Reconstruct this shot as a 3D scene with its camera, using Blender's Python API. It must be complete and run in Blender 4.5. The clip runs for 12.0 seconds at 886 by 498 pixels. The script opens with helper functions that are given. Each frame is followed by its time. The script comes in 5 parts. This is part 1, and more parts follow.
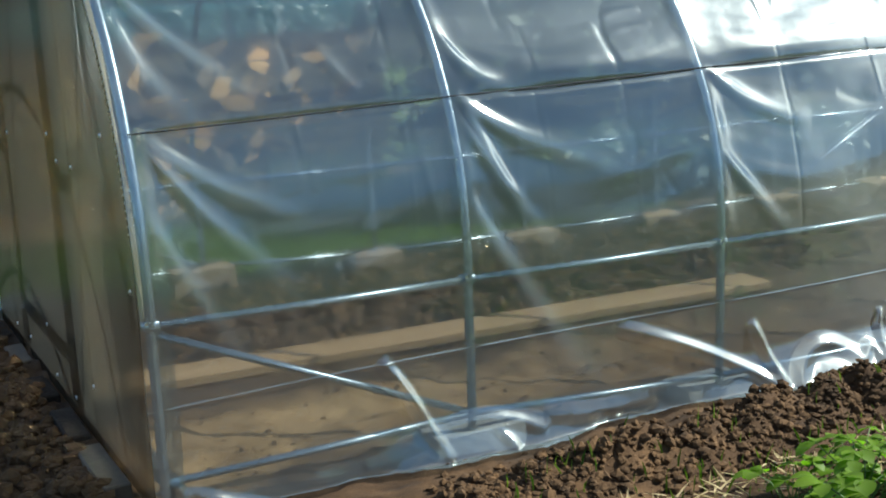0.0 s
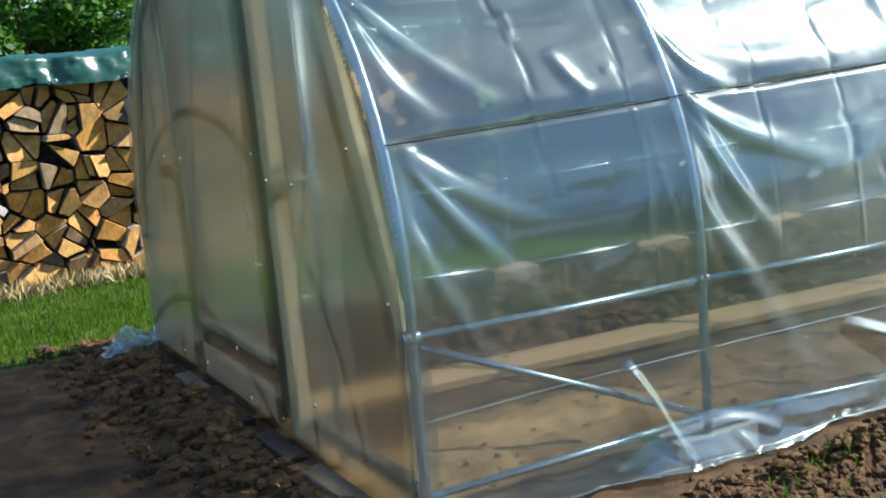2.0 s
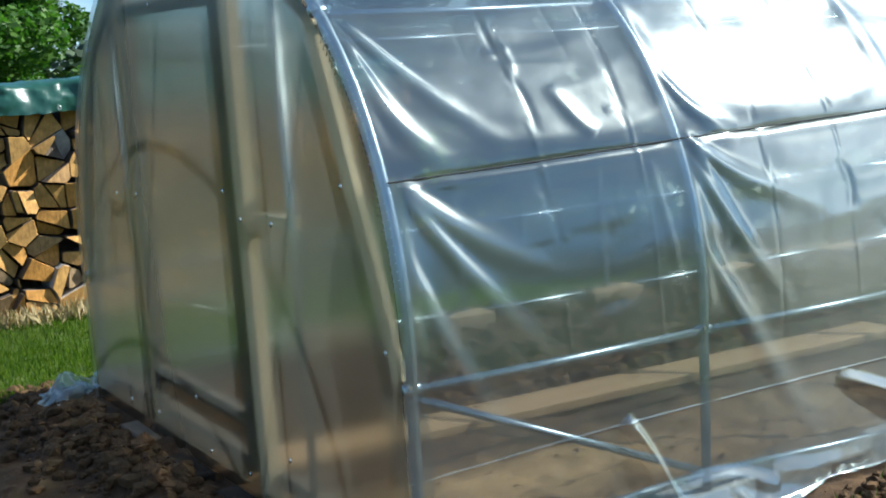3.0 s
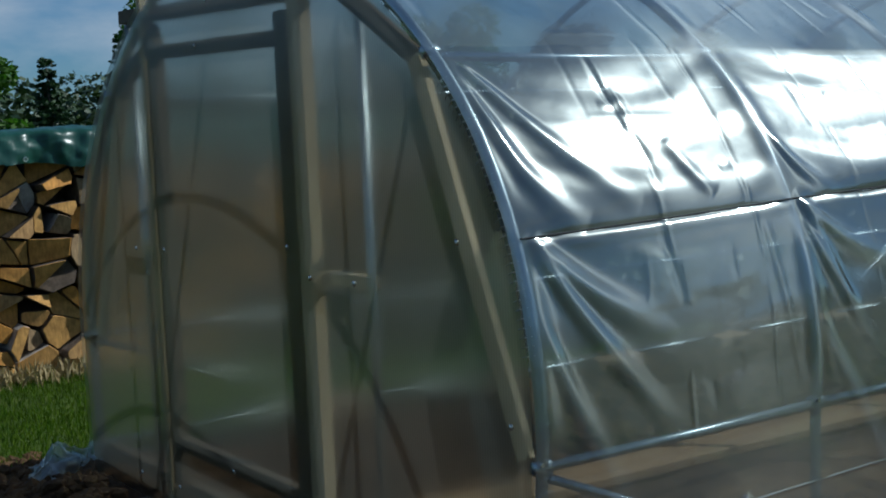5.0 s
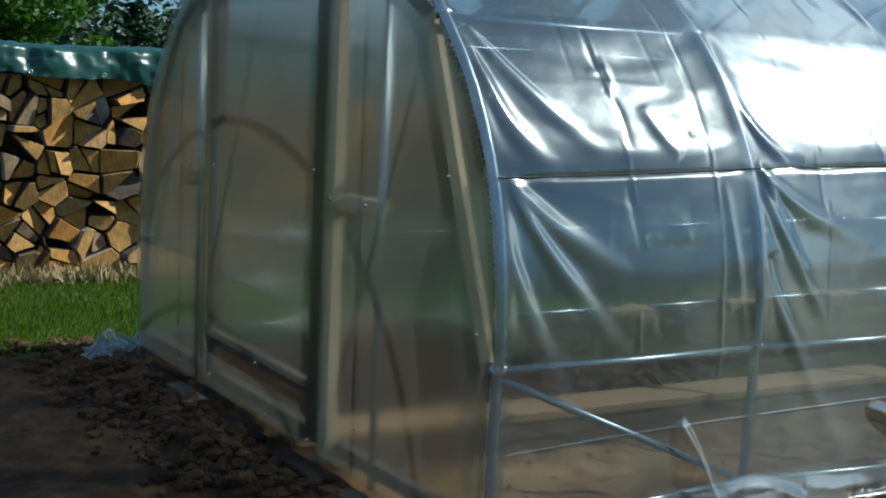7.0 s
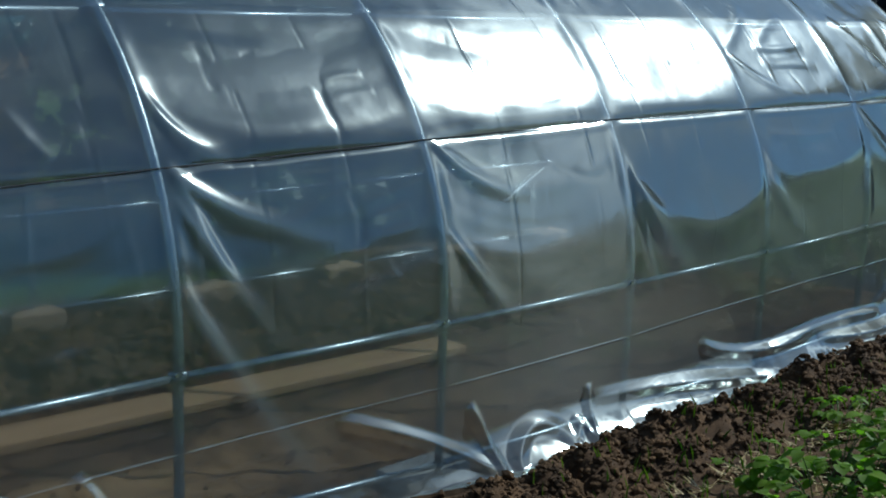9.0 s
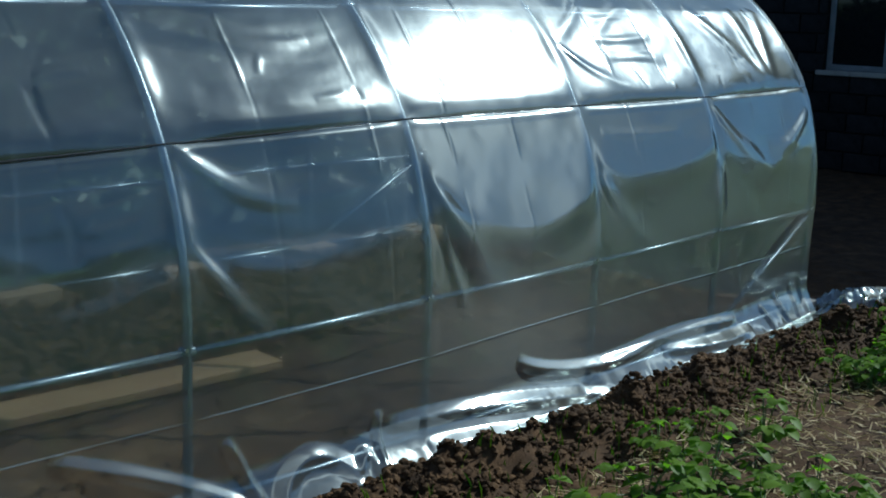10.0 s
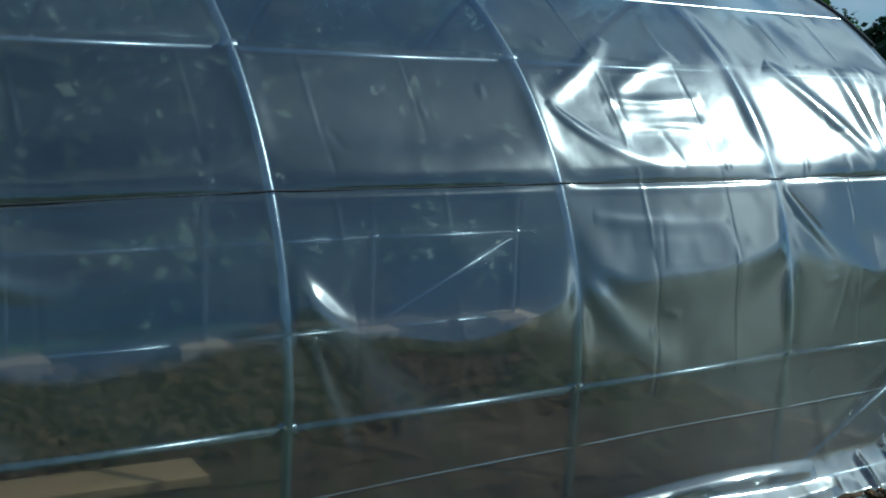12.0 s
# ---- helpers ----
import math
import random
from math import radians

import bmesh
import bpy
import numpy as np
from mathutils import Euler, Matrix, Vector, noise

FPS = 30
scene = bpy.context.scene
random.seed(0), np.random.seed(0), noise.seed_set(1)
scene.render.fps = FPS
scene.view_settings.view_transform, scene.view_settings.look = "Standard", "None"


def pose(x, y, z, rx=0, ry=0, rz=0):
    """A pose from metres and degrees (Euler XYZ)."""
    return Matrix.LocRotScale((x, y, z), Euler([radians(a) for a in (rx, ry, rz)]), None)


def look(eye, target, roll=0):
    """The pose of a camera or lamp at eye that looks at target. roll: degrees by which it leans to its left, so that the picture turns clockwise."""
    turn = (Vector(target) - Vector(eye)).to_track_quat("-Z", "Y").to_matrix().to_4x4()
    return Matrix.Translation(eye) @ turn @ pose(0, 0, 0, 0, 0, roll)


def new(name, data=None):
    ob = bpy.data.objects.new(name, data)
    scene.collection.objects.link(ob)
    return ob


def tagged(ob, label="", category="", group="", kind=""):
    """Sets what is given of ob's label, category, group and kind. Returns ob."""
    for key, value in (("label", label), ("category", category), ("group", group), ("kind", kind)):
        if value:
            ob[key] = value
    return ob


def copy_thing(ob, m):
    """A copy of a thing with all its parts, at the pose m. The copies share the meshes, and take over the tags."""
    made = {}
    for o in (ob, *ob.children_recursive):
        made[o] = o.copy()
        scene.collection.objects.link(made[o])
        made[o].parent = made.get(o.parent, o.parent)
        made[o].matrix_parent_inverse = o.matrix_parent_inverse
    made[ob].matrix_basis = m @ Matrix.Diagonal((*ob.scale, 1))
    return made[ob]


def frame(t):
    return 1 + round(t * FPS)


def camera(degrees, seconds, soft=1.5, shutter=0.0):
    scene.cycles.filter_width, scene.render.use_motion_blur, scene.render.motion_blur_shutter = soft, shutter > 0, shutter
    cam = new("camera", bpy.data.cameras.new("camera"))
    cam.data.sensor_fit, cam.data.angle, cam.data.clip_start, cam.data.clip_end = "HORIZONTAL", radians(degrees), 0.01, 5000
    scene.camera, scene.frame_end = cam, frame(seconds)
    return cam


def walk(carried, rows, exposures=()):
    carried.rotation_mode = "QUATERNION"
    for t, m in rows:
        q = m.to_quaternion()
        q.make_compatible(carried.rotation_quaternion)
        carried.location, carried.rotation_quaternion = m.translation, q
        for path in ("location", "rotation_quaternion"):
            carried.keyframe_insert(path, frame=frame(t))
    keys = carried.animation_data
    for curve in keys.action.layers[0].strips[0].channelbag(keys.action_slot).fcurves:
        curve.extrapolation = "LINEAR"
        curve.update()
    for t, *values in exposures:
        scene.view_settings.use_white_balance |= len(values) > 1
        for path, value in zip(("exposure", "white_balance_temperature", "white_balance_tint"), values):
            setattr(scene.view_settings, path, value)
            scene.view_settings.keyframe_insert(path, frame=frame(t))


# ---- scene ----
cam = camera(40.36, 12.0, 1.9)
PATH = [
    (0, (-0.782, -3.191, 1.42), (0.131, -1.455, 1.029), -2.82),
    (0.5, (-0.881, -3.05, 1.398), (0.032, -1.298, 1.091), -5.65),
    (1, (-0.981, -2.973, 1.403), (-0.069, -1.221, 1.087), -5.15),
    (1.5, (-1.153, -2.906, 1.397), (-0.285, -1.138, 1.05), -5.03),
    (2, (-1.36, -2.851, 1.404), (-0.466, -1.096, 1.055), -5.47),
    (2.5, (-1.466, -2.782, 1.407), (-0.505, -1.055, 1.098), -2.94),
    (2.7, (-1.472, -2.684, 1.387), (-0.469, -0.982, 1.081), -3.99),
    (4.3, (-1.733, -2.26, 1.401), (-0.553, -0.657, 1.207), -0.86),
    (4.5, (-1.797, -2.223, 1.382), (-0.643, -0.602, 1.187), -2.27),
    (5, (-1.783, -2.016, 1.37), (-0.602, -0.413, 1.183), -2.55),
    (5.5, (-1.857, -2.031, 1.372), (-0.747, -0.374, 1.22), -1.67),
    (6, (-1.976, -2.179, 1.368), (-0.856, -0.536, 1.157), -3.63),
    (6.5, (-1.996, -2.323, 1.38), (-0.909, -0.662, 1.141), -0.08),
    (7, (-1.918, -2.57, 1.366), (-0.833, -0.911, 1.099), 2.64),
    (7.2, (-1.857, -2.655, 1.338), (-0.741, -1.013, 1.104), 4.04),
    (8.8, (-0.907, -2.674, 1.476), (0.517, -1.305, 1.161), 0.53),
    (9, (-0.749, -2.712, 1.55), (0.646, -1.326, 1.182), 1.01),
    (9.5, (-0.419, -2.913, 1.479), (1.034, -1.579, 1.149), 0.8),
    (10, (0.002, -2.844, 1.589), (1.442, -1.514, 1.193), 1.49),
    (10.5, (0.398, -2.858, 1.542), (1.814, -1.473, 1.265), 3.91),
    (11, (0.78, -3.017, 1.515), (2.141, -1.569, 1.288), -1.2),
    (11.5, (1.188, -2.911, 1.528), (2.457, -1.396, 1.22), 2.5),
    (12, (1.582, -2.803, 1.558), (2.691, -1.167, 1.253), 2.65),
]
EXPOSURE = [(0, 1.24, 5820, 4), (1.5, 1.54, 5720, 5), (2.7, 1.46, 5680, 4), (4.3, 0.20, 5400, 4), (5.5, -0.06, 5400, 3), (6.5, 0.24, 5430, 3), (7.2, 0.55, 5460, 3), (9, 0.05, 5250, 2), (12, -0.02, 5100, -2)]
walk(cam, [(t, look(eye, target, roll)) for t, eye, target, roll in PATH], EXPOSURE)

# ---------------------------------------------------------------- world, sun, sky
SUN_DIR = Vector((0.75, -0.25, 0.61)).normalized()
sun_elev = math.asin(SUN_DIR.z)
world = bpy.data.worlds.new("sky_world")
scene.world = world
world.use_nodes = True
wn, wl = world.node_tree.nodes, world.node_tree.links
wn.clear()
w_out = wn.new("ShaderNodeOutputWorld")
w_bg = wn.new("ShaderNodeBackground")
w_sky = wn.new("ShaderNodeTexSky")
w_sky.sky_type = "NISHITA"
w_sky.sun_disc = False
w_sky.sun_elevation = sun_elev
w_sky.sun_rotation = math.atan2(SUN_DIR.x, SUN_DIR.y)
w_sky.air_density, w_sky.dust_density, w_sky.ozone_density = 1.0, 0.4, 3.0
w_co = wn.new("ShaderNodeTexCoord")
w_map = wn.new("ShaderNodeMapping")
w_map.inputs["Scale"].default_value = (1.0, 1.0, 2.6)
w_map.inputs["Location"].default_value = (0.35, 0.15, 0.05)
w_no = wn.new("ShaderNodeTexNoise")
w_no.inputs["Scale"].default_value = 3.2
w_no.inputs["Detail"].default_value = 9
w_no.inputs["Roughness"].default_value = 0.58
w_ramp = wn.new("ShaderNodeValToRGB")
w_ramp.color_ramp.elements[0].position = 0.48
w_ramp.color_ramp.elements[1].position = 0.64
w_ramp.color_ramp.elements[1].color = (0.7, 0.7, 0.7, 1)
w_mix = wn.new("ShaderNodeMix")
w_mix.data_type = "RGBA"
w_mix.inputs[7].default_value = (6.5, 6.9, 7.4, 1)
wl.new(w_co.outputs["Generated"], w_map.inputs[0])
wl.new(w_map.outputs[0], w_no.inputs["Vector"])
wl.new(w_no.outputs["Fac"], w_ramp.inputs[0])
wl.new(w_ramp.outputs[0], w_mix.inputs[0])
w_tint = wn.new("ShaderNodeMix")
w_tint.data_type, w_tint.blend_type = "RGBA", "MULTIPLY"
w_tint.inputs[0].default_value = 1.0
w_tint.inputs[7].default_value = (0.66, 0.84, 1.0, 1)
wl.new(w_sky.outputs[0], w_tint.inputs[6])
wl.new(w_tint.outputs[2], w_mix.inputs[6])
wl.new(w_mix.outputs[2], w_bg.inputs[0])
w_bg.inputs["Strength"].default_value = 0.062
wl.new(w_bg.outputs[0], w_out.inputs[0])

sun_data = bpy.data.lights.new("sun", "SUN")
sun_data.energy, sun_data.angle, sun_data.color = 4.8, radians(0.55), (1.0, 0.92, 0.80)
sun = new("sun", sun_data)
sun.matrix_world = look(SUN_DIR * 60, (0, 0, 0))


# ---------------------------------------------------------------- materials
def mat(name):
    m = bpy.data.materials.new(name)
    m.use_nodes = True
    m.node_tree.nodes.clear()
    out = m.node_tree.nodes.new("ShaderNodeOutputMaterial")
    return m, m.node_tree.nodes, m.node_tree.links, out


def noise_tex(n, l, scale, detail=6, rough=0.6, space="Object", stretch=None):
    co = n.new("ShaderNodeTexCoord")
    no = n.new("ShaderNodeTexNoise")
    no.inputs["Scale"].default_value = scale
    no.inputs["Detail"].default_value = detail
    no.inputs["Roughness"].default_value = rough
    src = co.outputs[space]
    if stretch:
        mp = n.new("ShaderNodeMapping")
        mp.inputs["Scale"].default_value = stretch
        l.new(src, mp.inputs[0])
        src = mp.outputs[0]
    l.new(src, no.inputs["Vector"])
    return no.outputs["Fac"]


def ramp(n, l, fac, *stops):
    r = n.new("ShaderNodeValToRGB")
    els = r.color_ramp.elements
    while len(els) < len(stops):
        els.new(0.5)
    for e, (p, c) in zip(els, stops):
        e.position, e.color = p, (*c, 1)
    l.new(fac, r.inputs[0])
    return r.outputs[0]


def blend(n, l, fac, a, b, mode="MIX"):
    m = n.new("ShaderNodeMix")
    m.data_type, m.blend_type = "RGBA", mode
    for i, v in ((0, fac), (6, a), (7, b)):
        if isinstance(v, (int, float)):
            m.inputs[i].default_value = v
        elif isinstance(v, tuple):
            m.inputs[i].default_value = (*v, 1)
        else:
            l.new(v, m.inputs[i])
    return m.outputs[2]


def math_node(n, l, op, a, b=0.0):
    m = n.new("ShaderNodeMath")
    m.operation = op
    for i, v in ((0, a), (1, b)):
        if isinstance(v, (int, float)):
            m.inputs[i].default_value = v
        else:
            l.new(v, m.inputs[i])
    return m.outputs[0]


def bump(n, l, height, strength, dist):
    b = n.new("ShaderNodeBump")
    b.inputs["Strength"].default_value = strength
    b.inputs["Distance"].default_value = dist
    l.new(height, b.inputs["Height"])
    return b.outputs[0]


def principled(n, l, out, color, rough=0.6, metal=0.0, normal=None, spec=0.5):
    p = n.new("ShaderNodeBsdfPrincipled")
    for key, v in (("Base Color", color), ("Roughness", rough), ("Metallic", metal)):
        if isinstance(v, tuple):
            p.inputs[key].default_value = (*v, 1)
        elif isinstance(v, (int, float)):
            p.inputs[key].default_value = v
        else:
            l.new(v, p.inputs[key])
    p.inputs["Specular IOR Level"].default_value = spec
    if normal:
        l.new(normal, p.inputs["Normal"])
    l.new(p.outputs[0], out.inputs[0])
    return p


def simple(name, c1, c2, scale, rough=0.6, metal=0.0, bstr=0.3, bdist=0.002, stretch=None, rnd=0.0, fine=None, spec=0.5):
    """Two-colour noise surface with a second, finer grain and relief."""
    m, n, l, out = mat(name)
    a = noise_tex(n, l, scale, stretch=stretch)
    f = noise_tex(n, l, fine or scale * 7, stretch=stretch)
    col = ramp(n, l, a, (0.32, c1), (0.68, c2))
    grain = ramp(n, l, f, (0.25, (0.72, 0.72, 0.72)), (0.75, (1.15, 1.15, 1.15)))
    col = blend(n, l, 0.8, col, grain, "MULTIPLY")
    if rnd:
        info = n.new("ShaderNodeObjectInfo")
        shade = ramp(n, l, info.outputs["Random"], (0.0, (1 - rnd,) * 3), (1.0, (1 + rnd,) * 3))
        col = blend(n, l, 1.0, col, shade, "MULTIPLY")
    principled(n, l, out, col, rough, metal, bump(n, l, f, bstr, bdist), spec)
    return m


def facing_gloss(n, l, floor, gain, power):
    """Mirror share of a thin sheet: the same from both sides."""
    lw = n.new("ShaderNodeLayerWeight")
    lw.inputs["Blend"].default_value = 0.5
    p = math_node(n, l, "POWER", lw.outputs["Facing"], power)
    p = math_node(n, l, "MULTIPLY", p, gain)
    return math_node(n, l, "ADD", p, floor)


def make_film():
    m, n, l, out = mat("polyethylene_film")
    tr = n.new("ShaderNodeBsdfTransparent")
    tr.inputs[0].default_value = (0.83, 0.875, 0.88, 1)
    # cloudy share of the sheet, which softens what lies behind it
    rf = n.new("ShaderNodeBsdfRefraction")
    rf.inputs["Color"].default_value = (0.86, 0.90, 0.90, 1)
    rf.inputs["Roughness"].default_value = 0.9
    rf.inputs["IOR"].default_value = 1.013
    clear = n.new("ShaderNodeMixShader")
    clear.inputs[0].default_value = 0.38
    l.new(tr.outputs[0], clear.inputs[1])
    l.new(rf.outputs[0], clear.inputs[2])
    df = n.new("ShaderNodeBsdfDiffuse")
    df.inputs[0].default_value = (0.60, 0.74, 0.78, 1)
    tl = n.new("ShaderNodeBsdfTranslucent")
    tl.inputs[0].default_value = (0.60, 0.74, 0.78, 1)
    hz = n.new("ShaderNodeMixShader")
    hz.inputs[0].default_value = 0.5
    l.new(tl.outputs[0], hz.inputs[1])
    l.new(df.outputs[0], hz.inputs[2])
    dirt = noise_tex(n, l, 2.4, 5)
    dirt = ramp(n, l, dirt, (0.3, (0.036,) * 3), (0.75, (0.074,) * 3))
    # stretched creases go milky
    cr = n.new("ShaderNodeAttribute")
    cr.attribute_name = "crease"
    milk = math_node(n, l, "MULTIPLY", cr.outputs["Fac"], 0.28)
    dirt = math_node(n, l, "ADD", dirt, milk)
    body = n.new("ShaderNodeMixShader")
    l.new(dirt, body.inputs[0])
    l.new(clear.outputs[0], body.inputs[1])
    l.new(hz.outputs[0], body.inputs[2])
    nb = noise_tex(n, l, 6, 3, 0.5)
    nrm = bump(n, l, nb, 0.2, 0.006)
    # sheen drawn out up and down the sheet by the fine level ripples of blown film
    sheen = n.new("ShaderNodeBsdfGlossy")
    sheen.inputs["Roughness"].default_value = 0.37
    sheen.inputs["Anisotropy"].default_value = -0.72
    tan = n.new("ShaderNodeTangent")
    tan.direction_type, tan.axis = "RADIAL", "X"
    l.new(tan.outputs[0], sheen.inputs["Tangent"])
    sheen.inputs["Color"].default_value = (0.92, 1.0, 0.98, 1)
    b2 = n.new("ShaderNodeMixShader")
    b2.inputs[0].default_value = 0.015
    l.new(body.outputs[0], b2.inputs[1])
    l.new(sheen.outputs[0], b2.inputs[2])
    gl = n.new("ShaderNodeBsdfGlossy")
    gl.inputs["Roughness"].default_value = 0.108
    gl.inputs["Color"].default_value = (0.90, 0.98, 0.95, 1)
    l.new(nrm, gl.inputs["Normal"])
    # scuffed share of the gloss
    soft = n.new("ShaderNodeBsdfGlossy")
    soft.inputs["Roughness"].default_value = 0.28
    soft.inputs["Color"].default_value = (0.90, 0.98, 0.95, 1)
    l.new(nrm, soft.inputs["Normal"])
    gloss = n.new("ShaderNodeMixShader")
    gloss.inputs[0].default_value = 0.09
    l.new(gl.outputs[0], gloss.inputs[1])
    l.new(soft.outputs[0], gloss.inputs[2])
    top = n.new("ShaderNodeMixShader")
    l.new(facing_gloss(n, l, 0.110, 0.72, 2.6), top.inputs[0])
    l.new(b2.outputs[0], top.inputs[1])
    l.new(gloss.outputs[0], top.inputs[2])
    l.new(top.outputs[0], out.inputs[0])
    return m


def make_polycarbonate():
    m, n, l, out = mat("twin_wall_polycarbonate")
    co = n.new("ShaderNodeTexCoord")
    wave = n.new("ShaderNodeTexWave")
    wave.bands_direction = "Y"
    wave.inputs["Scale"].default_value = 32
    l.new(co.outputs["Object"], wave.inputs["Vector"])
    rf = n.new("ShaderNodeBsdfRefraction")
    rf.inputs["Color"].default_value = (0.93, 0.92, 0.86, 1)
    rf.inputs["Roughness"].default_value = 0.60
    rf.inputs["IOR"].default_value = 1.05
    tr = n.new("ShaderNodeBsdfTransparent")
    tr.inputs[0].default_value = (0.92, 0.92, 0.88, 1)
    tl = n.new("ShaderNodeBsdfTranslucent")
    tl.inputs[0].default_value = (0.80, 0.78, 0.70, 1)
    a = n.new("ShaderNodeMixShader")
    l.new(ramp(n, l, wave.outputs["Fac"], (0.0, (0.04,) * 3), (1.0, (0.14,) * 3)), a.inputs[0])
    l.new(rf.outputs[0], a.inputs[1])
    l.new(tr.outputs[0], a.inputs[2])
    b = n.new("ShaderNodeMixShader")
    b.inputs[0].default_value = 0.042
    l.new(a.outputs[0], b.inputs[1])
    l.new(tl.outputs[0], b.inputs[2])
    gl = n.new("ShaderNodeBsdfGlossy")
    gl.inputs["Roughness"].default_value = 0.2
    l.new(bump(n, l, wave.outputs["Fac"], 0.2, 0.001), gl.inputs["Normal"])
    c = n.new("ShaderNodeMixShader")
    l.new(facing_gloss(n, l, 0.04, 0.25, 3.5), c.inputs[0])
    l.new(b.outputs[0], c.inputs[1])
    l.new(gl.outputs[0], c.inputs[2])
    l.new(c.outputs[0], out.inputs[0])
    return m


def make_inner_wall():
    """The sheet's inner skin: clear, with a faint bloom."""
    m, n, l, out = mat("clear_inner_skin")
    tr = n.new("ShaderNodeBsdfTransparent")
    tr.inputs[0].default_value = (0.95, 0.95, 0.92, 1)
    tl = n.new("ShaderNodeBsdfTranslucent")
    bloom = ramp(n, l, noise_tex(n, l, 5, 5), (0.3, (0.70, 0.68, 0.60)), (0.7, (0.84, 0.82, 0.74)))
    l.new(bloom, tl.inputs[0])
    x = n.new("ShaderNodeMixShader")
    x.inputs[0].default_value = 0.012
    l.new(tr.outputs[0], x.inputs[1])
    l.new(tl.outputs[0], x.inputs[2])
    l.new(x.outputs[0], out.inputs[0])
    return m


def make_ground():
    m, n, l, out = mat("garden_ground")
    big = noise_tex(n, l, 0.9, 6)
    mid = noise_tex(n, l, 7, 8, 0.65)
    fin = noise_tex(n, l, 60, 6, 0.7)
    soil = ramp(n, l, mid, (0.28, (0.022, 0.012, 0.005)), (0.5, (0.056, 0.030, 0.0115)), (0.74, (0.122, 0.068, 0.028)))
    dry = ramp(n, l, mid, (0.3, (0.22, 0.128, 0.050)), (0.7, (0.40, 0.245, 0.105)))
    grass = ramp(n, l, mid, (0.3, (0.030, 0.055, 0.008)), (0.55, (0.070, 0.110, 0.012)), (0.75, (0.13, 0.13, 0.04)))
    at1 = n.new("ShaderNodeAttribute")
    at1.attribute_name = "grass"
    at2 = n.new("ShaderNodeAttribute")
    at2.attribute_name = "dry"
    col = blend(n, l, at2.outputs["Fac"], soil, dry)
    patch = ramp(n, l, big, (0.35, (0.8,) * 3), (0.65, (1.15,) * 3))
    col = blend(n, l, 0.8, col, patch, "MULTIPLY")
    col = blend(n, l, at1.outputs["Fac"], col, grass)
    grain = ramp(n, l, fin, (0.25, (0.65,) * 3), (0.75, (1.2,) * 3))
    col = blend(n, l, 0.8, col, grain, "MULTIPLY")
    principled(n, l, out, col, 0.92, 0, bump(n, l, fin, 0.6, 0.008), 0.25)
    return m


def make_endgrain():
    m, n, l, out = mat("split_log_end_grain")
    info = n.new("ShaderNodeObjectInfo")
    base = ramp(n, l, info.outputs["Random"], (0.0, (0.17, 0.115, 0.06)), (0.08, (0.56, 0.32, 0.09)), (0.5, (0.64, 0.36, 0.11)),
                (0.75, (0.62, 0.30, 0.06)), (0.90, (0.40, 0.28, 0.15)), (1.0, (0.24, 0.17, 0.10)))
    g = noise_tex(n, l, 16, 6, 0.65)
    s = noise_tex(n, l, 60, 4, 0.6, stretch=(1.0, 1.0, 0.25))
    col = blend(n, l, 0.85, base, ramp(n, l, g, (0.3, (0.44, 0.40, 0.36)), (0.65, (1.0, 0.98, 0.92))), "MULTIPLY")
    col = blend(n, l, 0.6, col, ramp(n, l, s, (0.35, (0.65,) * 3), (0.6, (1.1,) * 3)), "MULTIPLY")
    principled(n, l, out, col, 0.8, 0, bump(n, l, s, 0.6, 0.006), 0.3)
    return m


def make_leaf(name, c1, c2, trans=0.35):
    m, n, l, out = mat(name)
    geo = n.new("ShaderNodeNewGeometry")
    f = noise_tex(n, l, 12, 4)
    a = ramp(n, l, geo.outputs["Random Per Island"], (0.0, c1), (1.0, c2))
    col = blend(n, l, 0.6, a, ramp(n, l, f, (0.3, (0.7,) * 3), (0.7, (1.2,) * 3)), "MULTIPLY")
    p = n.new("ShaderNodeBsdfPrincipled")
    l.new(col, p.inputs["Base Color"])
    p.inputs["Roughness"].default_value = 0.55
    p.inputs["Specular IOR Level"].default_value = 0.3
    t = n.new("ShaderNodeBsdfTranslucent")
    l.new(blend(n, l, 1.0, col, (1.1, 1.5, 0.5), "MULTIPLY"), t.inputs[0])
    x = n.new("ShaderNodeMixShader")
    x.inputs[0].default_value = trans
    l.new(p.outputs[0], x.inputs[1])
    l.new(t.outputs[0], x.inputs[2])
    l.new(x.outputs[0], out.inputs[0])
    return m


def make_pane():
    m, n, l, out = mat("window_glass")
    principled(n, l, out, (0.01, 0.011, 0.012), 0.04, 0, None, 0.5)
    return m


FILM = make_film()
POLY = make_polycarbonate()
POLY_INNER = make_inner_wall()
GROUND = make_ground()
ENDGRAIN = make_endgrain()
GALV = simple("galvanised_steel", (0.27, 0.31, 0.33), (0.42, 0.46, 0.48), 22, 0.36, 0.85, 0.15, 0.0006)
CORD = simple("dark_cord", (0.02, 0.022, 0.025), (0.04, 0.043, 0.046), 60, 0.8, spec=0.2)
TIMBER = simple("pine_batten", (0.40, 0.30, 0.17), (0.55, 0.43, 0.26), 5, 0.62, 0, 0.25, 0.002, (1, 1, 0.15))
DARK_TIMBER = simple("dark_pine_batten", (0.07, 0.05, 0.03), (0.14, 0.105, 0.065), 6, 0.7, 0, 0.3, 0.002)
PLANK = simple("weathered_plank", (0.25, 0.145, 0.058), (0.37, 0.225, 0.095), 3, 0.75, 0, 0.35, 0.003, (0.12, 1, 1))
